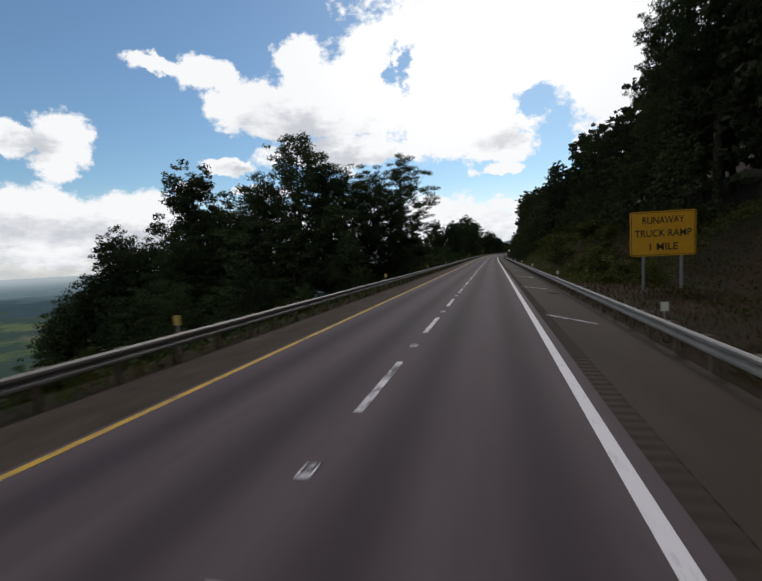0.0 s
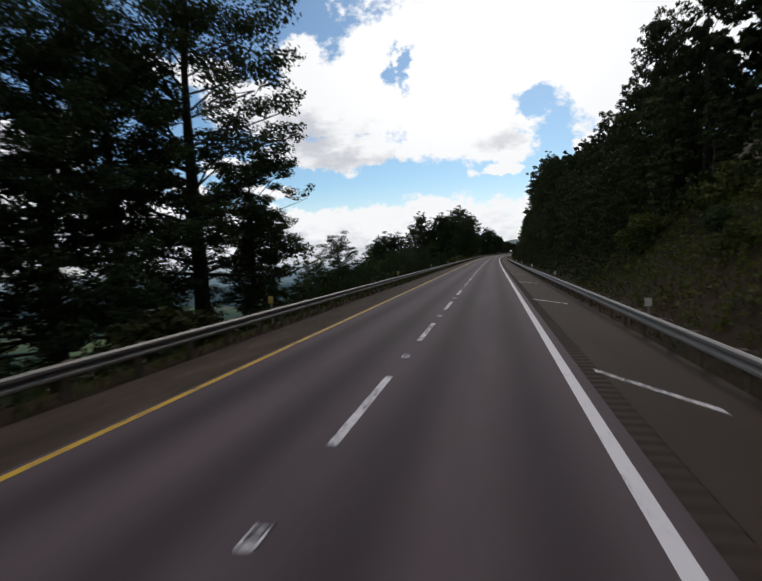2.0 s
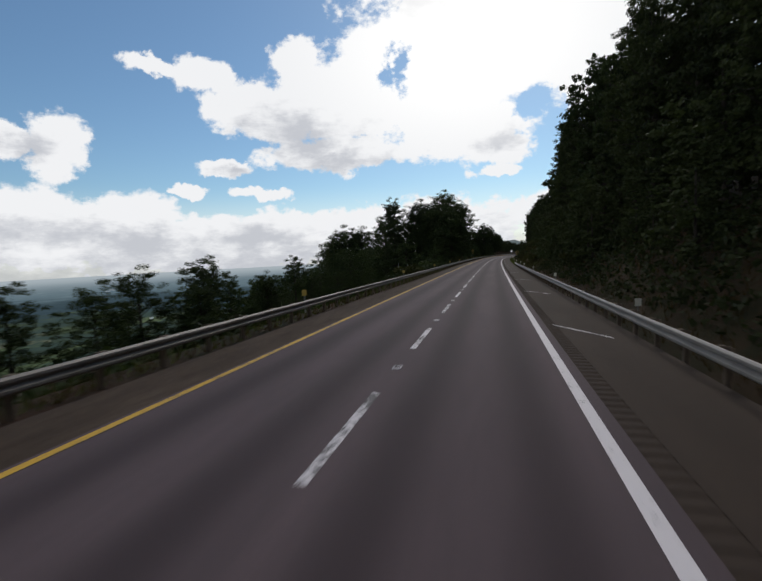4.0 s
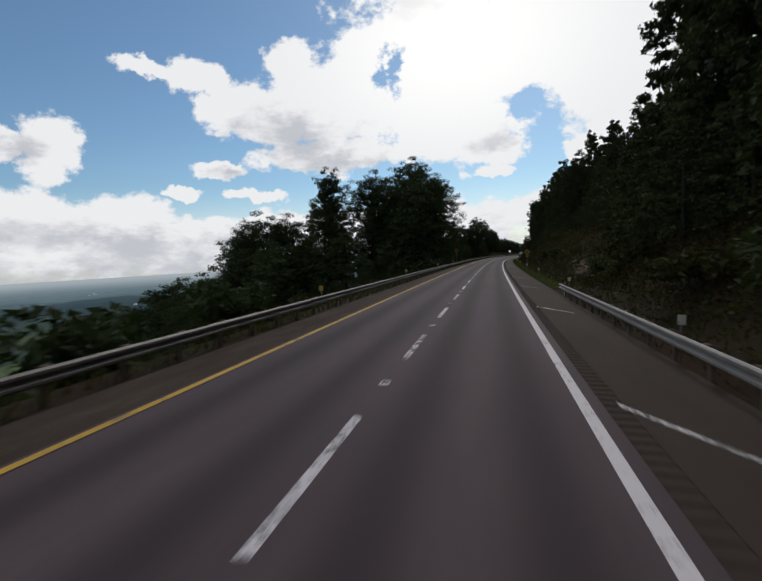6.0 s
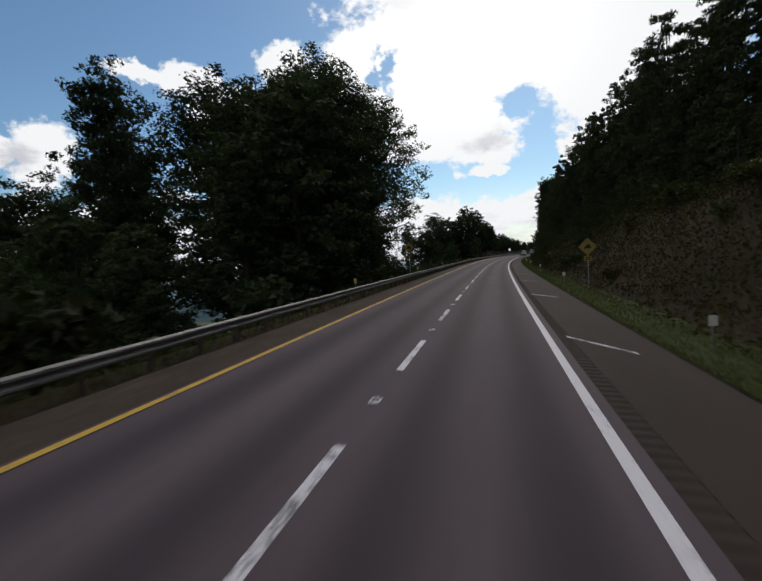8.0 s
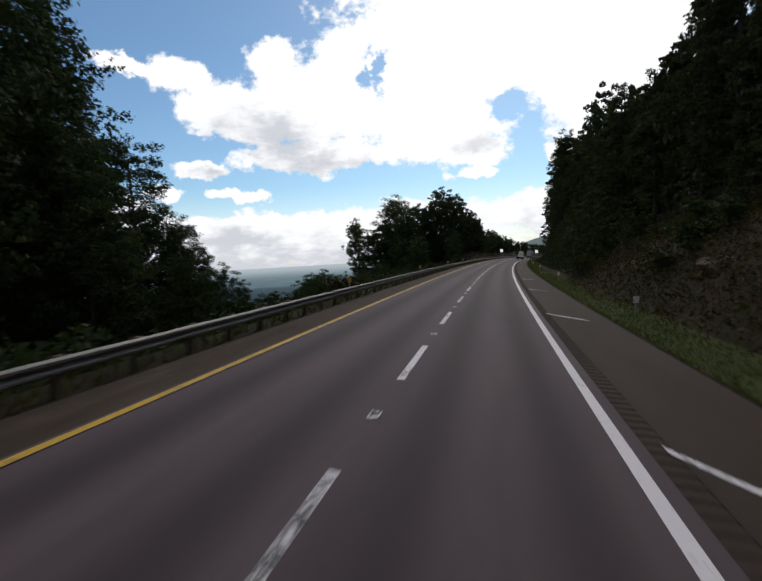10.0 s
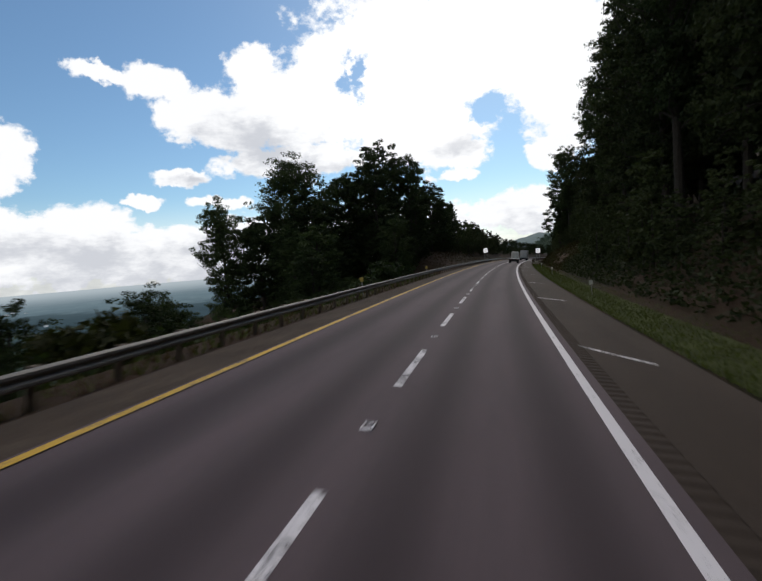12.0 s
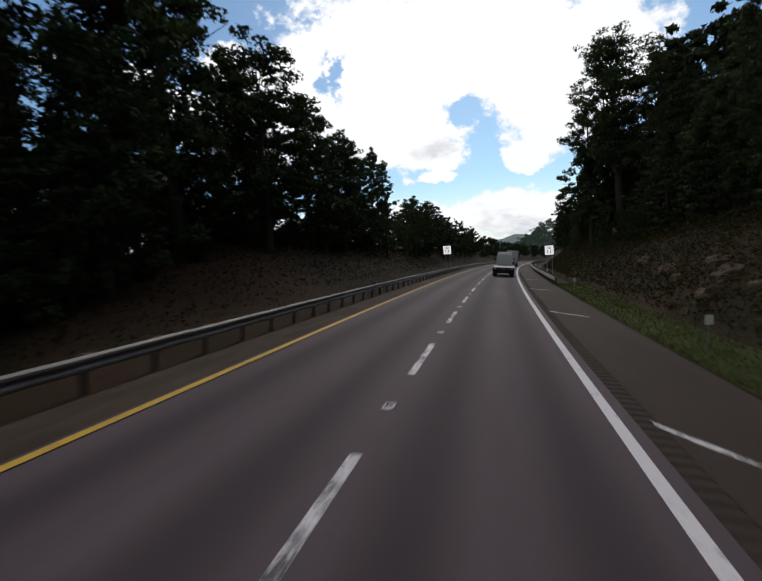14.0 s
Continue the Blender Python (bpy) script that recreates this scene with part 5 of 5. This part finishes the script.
for s, u, top, wide, k in ((550, 14.5, 30.0, 1.25, 2), (556, 11.8, 23.5, 0.95, 0)):
    tree(TALL[k], s, u, top, "tall airy tree standing above the wooded hillside", "hillside wood", wide=wide)
# young trees that close the wood's edge down to the rail
for i in range(38):
    s = 106 + 2.9 * i + plants.uniform(-1, 1)
    crowd(foot_wood, FOOT[plants.randrange(3)], s, plants.uniform(8.2, 11.0), plants.uniform(5.5, 10.5), 1.1)
for i in range(24):
    s = 44 + 2.7 * i
    crowd(foot_wood, FOOT[plants.randrange(3)], s, float(np.interp(s, EDGE_S, EDGE_U)) - plants.uniform(0.5, 2.5), plants.uniform(8.0, 13.0), 1.1)
for i in range(32):
    crowd(foot_wood, FOOT[plants.randrange(3)], 394 + 2.8 * i, plants.uniform(8.8, 12.0), plants.uniform(5.0, 10.0), 1.1)
for i in range(14):
    crowd(foot_wood, FOOT[plants.randrange(3)], 536 + 6 * i, plants.uniform(10.5, 14.5), plants.uniform(5.0, 9.0), 1.1)
for i in range(62):
    s = 226 + 2.75 * i
    crowd(foot_wood, FOOT[plants.randrange(3)], s, float(np.interp(s, EDGE_S, EDGE_U)) - plants.uniform(-1.0, 1.8), plants.uniform(7.0, 12.0), 1.15)
for i in range(16):
    s = 494 + 2.9 * i
    crowd(foot_wood, FOOT[plants.randrange(3)], s, float(np.interp(s, EDGE_S, EDGE_U)) - plants.uniform(-2.0, 0.8), plants.uniform(8.5, 13.0), 1.1)
for i in range(46):
    s = 538 + 3.0 * i
    crowd(foot_wood, FOOT[plants.randrange(3)], s, plants.uniform(-20, -13.5), plants.uniform(7.0, 12.0) * (1.0 - 0.3 * sstep(600, 670, s)), 1.25)
for s, u, top in ((118, -17.2, 1.0), (120, -19.0, 1.2), (123, -22.5, 0.7), (121, -16.5, -0.2)):
    hang(s, u, top)
stems.make("wood_stems", M_BARK, "thin dark stems standing in the woods", "tree stems")
foot_wood.make("young_wood", M_LEAF2, "dark bushy young trees at the foot of the wood", "wood")
# shrubs that can be told apart
for i in range(92):
    s = plants.uniform(225, 400) if i % 2 else plants.uniform(45, 560)
    eu = float(np.interp(s, EDGE_S, EDGE_U))
    bush(s, plants.uniform(7.5, eu + 1), plants.uniform(0.5, 1.5))
for i in range(108):
    s = plants.uniform(8, 468)
    bush(s, plants.uniform(-20, -10.5), plants.uniform(0.8, 2.2), "leafy shrub on the slope below the guardrail")

for i in range(44):
    bush(plants.uniform(486, 545), plants.uniform(-23, -15.5), plants.uniform(0.8, 1.9), "dark leafy shrub on the crest of the cut", kind=BUSH[2])
for i in range(46):
    s = plants.uniform(38, 108)
    bush(s, plants.uniform(8.0, 14.0), plants.uniform(0.7, 1.6), "olive-green roadside shrub on the bank", kind=OLIVE_BUSH[plants.randrange(2)])
# low growth that covers the banks
rng = np.random.default_rng(77)


def low_growth(count, size, s0, s1, near_u, far_u, tall):
    pos = []
    for _ in range(count):
        s = rng.uniform(s0, s1)
        a, c = near_u(s), far_u(s)
        u = a + (c - a) * rng.uniform(0, 1)
        h = tall * (0.35 + 0.65 * max(0.0, noise.noise(Vector((s * 0.35, u * 0.35, 2.0))) + 0.5)) * min(1.0, 0.25 + abs(u - a) * 0.35)
        p = at(s, u, ground_z(s, u) + rng.uniform(0.0, 1.0) * h)
        pos.append(tuple(p))
    pos = np.array(pos)
    return leaf_cloud(rng, pos, np.full(len(pos), 0.22), len(pos) * 2, size, 0.8, 0.0, 3)


th = Thicket()
th.leaves(*low_growth(20000, 0.15, 38, 108, lambda s: 6.0, lambda s: float(np.interp(s, EDGE_S, EDGE_U)) + 3, 1.1))
th.make("bank_herbs", M_OLIVE, "olive-green weeds and briars covering the bank", "undergrowth")
th = Thicket()
th.leaves(*low_growth(24000, 0.13, 222, 400, lambda s: 6.6, lambda s: float(np.interp(s, EDGE_S, EDGE_U)) + 1, 1.3))
th.leaves(*low_growth(15000, 0.13, 486, 600, lambda s: 6.9, lambda s: float(np.interp(s, EDGE_S, EDGE_U)) + 1, 1.1))
th.leaves(*low_growth(6000, 0.13, 484, 560, lambda s: -10.5, lambda s: -20.0, 0.5))
th.make("bank_weeds", M_DRY, "dry brown weeds and dead stalks on the cut bank", "undergrowth")
th = Thicket()
th.leaves(*low_growth(9000, 0.15, 205, 300, lambda s: 5.6, lambda s: float(np.interp(s, EDGE_S, EDGE_U)) + 2, 1.0))
th.leaves(*low_growth(15000, 0.17, 240, 400, lambda s: 6.8, lambda s: float(np.interp(s, EDGE_S, EDGE_U)) + 2, 1.5))
th.leaves(*low_growth(13000, 0.16, 482, 600, lambda s: 7.2, lambda s: float(np.interp(s, EDGE_S, EDGE_U)) + 2, 0.9))
th.leaves(*low_growth(5000, 0.15, 4, 42, lambda s: 9.0, lambda s: 22.0, 0.9))
th.make("undergrowth", M_BUSH, "tangled olive undergrowth of weeds and briars on the bank", "undergrowth")
th = Thicket()
th.leaves(*low_growth(14000, 0.22, 100, 212, lambda s: 6.2, lambda s: 13.0, 2.2))
th.leaves(*low_growth(11000, 0.22, 396, 486, lambda s: 7.2, lambda s: 13.0, 2.0))
th.make("wood_edge_growth", M_LEAF2, "dark leafy growth at the foot of the wood", "undergrowth")
th = Thicket()
th.leaves(*low_growth(25000, 0.30, 4, 474, lambda s: -9.6, lambda s: -24.0, 1.8))
th.make("slope_undergrowth", M_LEAF, "dark green growth covering the slope below the guardrail", "undergrowth")


def blades(count, place, tall):
    """Upright grass blades, each a narrow folded quad."""
    q = np.empty((count, 3, 3))
    for i in range(count):
        s, u = place()
        p = at(s, u, ground_z(s, u) - 0.01)
        a = rng.uniform(0, 6.283)
        w = rng.uniform(0.014, 0.036)
        h = tall * rng.uniform(0.4, 1.2)
        d = np.array([math.cos(a), math.sin(a), 0.0])
        lean = np.array([rng.normal() * 0.3, rng.normal() * 0.3, 1.0]) * h
        p = np.array(p)
        q[i] = (p - d * w, p + d * w, p + lean)
    return q.reshape(-1, 3), np.arange(count * 3).reshape(-1, 3)




def verge():
    us = [4.17, 4.6, 5.2, 5.8, 6.4, 6.9]
    n = 150
    verts, faces = [], []
    for i in range(n + 1):
        s = 247.0 + 281.0 * i / n
        for j, u in enumerate(us):
            lift = 0.035 + 0.03 * noise.noise(Vector((s * 0.9, u * 1.5, 4.0))) if 0 < j < len(us) - 1 else -0.03
            verts.append(at(s, u, ground_z(s, max(u, 4.40)) + lift))
    k = len(us)
    for i in range(n):
        for j in range(k - 1):
            a = i * k + j
            faces.append((a, a + 1, a + k + 1, a + k))
    ob = mesh_object("verge", verts, faces, M_TURF, smooth=True)
    tagged(ob, "low olive-green turf between the shoulder and the bank", "grass verge", kind="structure")


verge()
th = Thicket()
th.leaves(*blades(25000, lambda: (rng.uniform(246, 360), 4.35 + 2.3 * rng.uniform(0, 1) ** 1.3), 0.16))
th.leaves(*blades(46000, lambda: (rng.uniform(360, 530), 4.35 + 2.7 * rng.uniform(0, 1) ** 1.2), 0.16))
th.leaves(*blades(7000, lambda: (rng.uniform(2, 474), -8.1 - abs(rng.normal()) * 0.8), 0.30))
th.make("grass", M_GRASS, "ragged olive-green verge grass along the shoulder", "grass")
th = Thicket()


def on_bank(s0, s1):
    def place():
        s = rng.uniform(s0, s1)
        return s, 5.8 + (float(np.interp(s, EDGE_S, EDGE_U)) - 4.8) * rng.uniform(0, 1) ** 0.8
    return place


th.leaves(*blades(9000, lambda: (rng.uniform(2, 74), 4.7 + 9.5 * rng.uniform(0, 1)), 0.28))
th.leaves(*blades(5000, lambda: (rng.uniform(0, 240), 4.45 + abs(rng.normal()) * 0.8), 0.24))
th.leaves(*blades(7000, on_bank(44, 108), 0.42))
th.leaves(*blades(9000, on_bank(108, 212), 0.36))
th.leaves(*blades(13000, on_bank(212, 330), 0.42))
th.leaves(*blades(9000, on_bank(330, 395), 0.40))
th.leaves(*blades(7000, on_bank(482, 580), 0.36))
th.leaves(*blades(9000, lambda: (rng.uniform(2, 480), -8.1 - abs(rng.normal()) * 0.8), 0.32))
th.leaves(*blades(4500, lambda: (rng.uniform(484, 590), -9.6 - 9.0 * rng.uniform(0, 1)), 0.30))
th.make("bank_grass", M_DRY, "dry brownish grass and weeds on the cut bank", "grass")


def boulder(s, u, size, seed):
    rb = np.random.default_rng(seed)
    bm = bmesh.new()
    bmesh.ops.create_icosphere(bm, subdivisions=3, radius=1.0)
    for v in bm.verts:
        n = noise.noise(v.co * 1.3 + Vector((seed, 0, 0))) * 0.5 + abs(noise.noise(v.co * 2.6 + Vector((0, seed, 0)))) * 0.45 + noise.noise(v.co * 7 + Vector((0, seed, 3))) * 0.2
        v.co *= 1.0 + n
        v.co.x, v.co.y, v.co.z = v.co.x * 0.8, v.co.y * 1.3, v.co.z * 0.75
    me = bpy.data.meshes.new("rock_outcrop")
    bm.to_mesh(me)
    bm.free()
    me.materials.append(M_ROCK)
    ob = new("rock_outcrop", me)
    ob.matrix_basis = stand(s, u, ground_z(s, u) - 0.25 * size, float(rb.uniform(0, 360)), 0, size)
    tagged(ob, "weathered brown rock breaking out of the cut bank", "rock", group="rocks in the cut bank")


for k, (s, u, size) in enumerate(((249.5, 8.1, 0.9), (252, 8.7, 1.2), (254.5, 8.2, 0.8), (257, 9.1, 1.0), (261.5, 8.4, 0.45), (263.2, 9.0, 0.5), (260.6, 7.8, 0.32), (264.6, 8.7, 0.38), (262.4, 9.9, 0.4), (265.8, 9.6, 0.45), (277, 9.6, 0.8), (284, 9.0, 0.5), (372, 9.5, 0.6), (505, 9.4, 0.6), (509, 10.0, 0.8), (513, 9.2, 0.5), (522, 10.0, 0.6), (496, 8.6, 0.6), (499, 9.4, 0.8), (501.5, 8.4, 0.5), (503, 10.4, 0.9), (507.5, 8.5, 0.6), (511.5, 10.6, 0.7), (516, 9.6, 0.7), (247.0, 9.2, 0.6), (259.5, 8.6, 0.5))):
    boulder(s, u, size, k + 3)


def drain_inlet(s, u):
    """Shallow drain mouth in the verge: a pale bent lip, a black block as shaded hollow."""
    e = empty("drain_inlet", stand(s, u, ground_z(s, u), 12.0))
    bm = bmesh.new()
    prev = None
    for i in range(9):
        f = i / 8.0
        x, y, z = -0.55 + 1.1 * f, 0.16 * math.sin(f * 3.1), 0.09 + 0.05 * math.sin(f * 5.0)
        cur = [bm.verts.new((x, y + dy, z + dz)) for dy, dz in ((-0.06, -0.12), (-0.06, 0.0), (0.06, 0.02), (0.06, -0.12))]
        if prev:
            for j in range(4):
                bm.faces.new((prev[j], prev[(j + 1) % 4], cur[(j + 1) % 4], cur[j]))
        else:
            bm.faces.new(cur[::-1])
        prev = cur
    bm.faces.new(prev)
    part("lip", bm, M_CONCRETE, e, "pale bent concrete lip")
    # solid black block; the shade of the opening is its colour
    part("throat", box(-0.05, 0.42, 0.05, 0.9, 0.55, 0.10, 0.03), M_BLACK, e, "black block standing for the shaded hollow")
    tagged(e, "small concrete drain mouth sunk in the grass verge", "drain")


drain_inlet(416.8, 5.6)


def tar_patch(s, u, long, wide, seed):
    """Thin ragged smear of tar on the shoulder."""
    rt = np.random.default_rng(seed)
    bm = bmesh.new()
    ring = []
    for i in range(18):
        a = 2 * math.pi * i / 18
        r = rt.uniform(0.62, 1.15)
        ring.append((wide * r * math.cos(a), long * r * math.sin(a)))
    top = [bm.verts.new((x, y, 0.006)) for x, y in ring]
    low = [bm.verts.new((x * 1.04, y * 1.04, -0.004)) for x, y in ring]
    bm.faces.new(top)
    for i in range(18):
        j = (i + 1) % 18
        bm.faces.new((low[i], low[j], top[j], top[i]))
    bmesh.ops.triangulate(bm, faces=[f for f in bm.faces if len(f.verts) > 4])
    me = bpy.data.meshes.new("tar_patch")
    bm.to_mesh(me)
    bm.free()
    me.materials.append(M_TAR)
    ob = new("tar_patch", me)
    ob.matrix_basis = on_road(s, u, 0.0)
    tagged(ob, "dark ragged tar patch on the shoulder asphalt", "tar patch", group="tar patches on the shoulder")


for k, (s, u, long, wide) in enumerate(((28.4, 3.45, 0.32, 0.36), (29.0, 3.2, 0.12, 0.22), (420.7, 3.28, 0.14, 0.12), (420.2, 3.75, 0.12, 0.10))):
    tar_patch(s, u, long, wide, 60 + k)


def scrap(s, u):
    """Crumpled pale scrap lying on the shoulder."""
    rt = np.random.default_rng(9)
    bm = bmesh.new()
    grid = [[bm.verts.new((-0.22 + 0.11 * i, -0.12 + 0.08 * j, 0.015 + 0.05 * rt.uniform(0, 1))) for i in range(5)] for j in range(4)]
    for j in range(3):
        for i in range(4):
            bm.faces.new((grid[j][i], grid[j][i + 1], grid[j + 1][i + 1], grid[j + 1][i]))
    bmesh.ops.solidify(bm, geom=bm.faces[:], thickness=0.006)
    me = bpy.data.meshes.new("litter_scrap")
    bm.to_mesh(me)
    bm.free()
    me.materials.append(M_REFLECT)
    ob = new("litter_scrap", me)
    ob.matrix_basis = on_road(s, u, 0.0)
    tagged(ob, "crumpled pale scrap lying on the shoulder asphalt", "litter")


scrap(45.4, 3.48)

# ------------------------------------------------------------------ vehicles ahead


def wheel(parent, x, y, r, w):
    bm = bmesh.new()
    add_rod(bm, (x - w / 2, y, r), (x + w / 2, y, r), r, r, 20)
    ty = part("tyre", bm, M_RUBBER, parent)
    bm = bmesh.new()
    add_rod(bm, (x - w / 2 - 0.012, y, r), (x + w / 2 + 0.012, y, r), r * 0.55, r * 0.55, 14)
    part("rim", bm, M_STEEL, ty)


def flatbed(s, u):
    t = empty("flatbed_truck", on_road(s, u, 0.0))
    part("deck", box(0, 3.2, 1.08, 2.5, 6.4, 0.16, 0.02), M_DECK, t, "pale steel flatbed deck")
    part("rear_sill", box(0, -0.03, 0.98, 2.5, 0.08, 0.24, 0.01), M_TRUCKDARK, t)
    part("chassis", box(0, 4.0, 0.75, 0.9, 8.2, 0.3, 0.02), M_TRUCKDARK, t)
    part("underride_bar", box(0, 0.1, 0.5, 2.3, 0.1, 0.14, 0.01), M_TRUCKDARK, t)
    for x in (-0.6, 0.6):
        part("bar_strut", box(x, 0.1, 0.74, 0.08, 0.08, 0.4), M_TRUCKDARK, t)
    for x in (-0.98, 0.98):
        part("mud_flap", box(x, 0.75, 0.55, 0.6, 0.02, 0.62), M_RUBBER, t)
    for x in (-0.98, -0.70, 0.70, 0.98):
        part("tail_lamp", box(x, -0.08, 0.97, 0.20, 0.03, 0.11, 0.01), M_LENS if abs(x) < 0.9 else M_CREAM, t, "small rear lamp")
    part("plate_bar", box(0, -0.08, 0.90, 0.36, 0.015, 0.16), M_STEEL, t)
    # dark sheet added to give the shade under the deck between the wheels
    part("tail_panel", box(0, 0.45, 0.70, 2.2, 0.06, 0.42), M_TRUCKDARK, t)
    # ribbed white headboard that hides the cab
    bm = bmesh.new()
    add_box(bm, 0, 6.5, 1.95, 2.08, 0.14, 1.58, 0.05)
    for v in bm.verts:
        if v.co.z > 2.4:
            v.co.x *= 0.93
    part("headboard", bm, M_TRUCKWHITE, t, "white ribbed headboard")
    for i in range(6):
        part("headboard_rib", box(0, 6.41, 1.35 + i * 0.22, 1.9, 0.04, 0.05), M_DECK, t)
    bm = bmesh.new()
    add_box(bm, 0, 7.6, 1.75, 2.0, 1.9, 2.1, 0.16)
    for v in bm.verts:
        if v.co.z > 2.3:
            v.co.x *= 0.9
    part("cab", bm, M_TRUCKWHITE, t, "white cab with a rounded roof")
    bm = bmesh.new()
    add_box(bm, 0, 7.6, 2.86, 1.78, 1.7, 0.24, 0.10)
    part("roof_fairing", bm, M_TRUCKWHITE, t)
    for x in (-1.25, 1.25):
        part("mirror", box(x, 7.9, 2.05, 0.16, 0.1, 0.42, 0.03), M_TRUCKDARK, t)
    for x in (-0.98, 0.98):
        wheel(t, x, 1.7, 0.46, 0.52)
        wheel(t, x, 8.1, 0.46, 0.28)
    tagged(t, "pale flatbed truck with a white cab, tail towards the viewer", "truck")


def box_truck(s, u):
    t = empty("box_truck", on_road(s, u, 0.0))
    part("cargo_box", box(0, 4.0, 2.45, 2.5, 8.0, 2.7, 0.05), M_STEEL, t, "grey ribbed cargo box")
    part("rear_door", box(-0.6, -0.02, 2.4, 1.14, 0.05, 2.4, 0.01), M_DECK, t)
    part("rear_door", box(0.6, -0.02, 2.4, 1.14, 0.05, 2.4, 0.01), M_DECK, t)
    part("chassis", box(0, 4.6, 0.85, 1.0, 9.6, 0.4, 0.02), M_TRUCKDARK, t)
    part("bumper", box(0, 0.05, 0.55, 2.3, 0.1, 0.16, 0.01), M_TRUCKDARK, t)
    part("cab", box(0, 9.2, 1.75, 2.3, 1.9, 2.2, 0.15), M_TRUCKWHITE, t)
    for x in (-1.0, 1.0):
        wheel(t, x, 1.6, 0.48, 0.5)
        wheel(t, x, 9.0, 0.48, 0.3)
    tagged(t, "grey box truck driving further ahead", "truck")


flatbed(542.0, -0.3)
box_truck(598.0, -0.2)
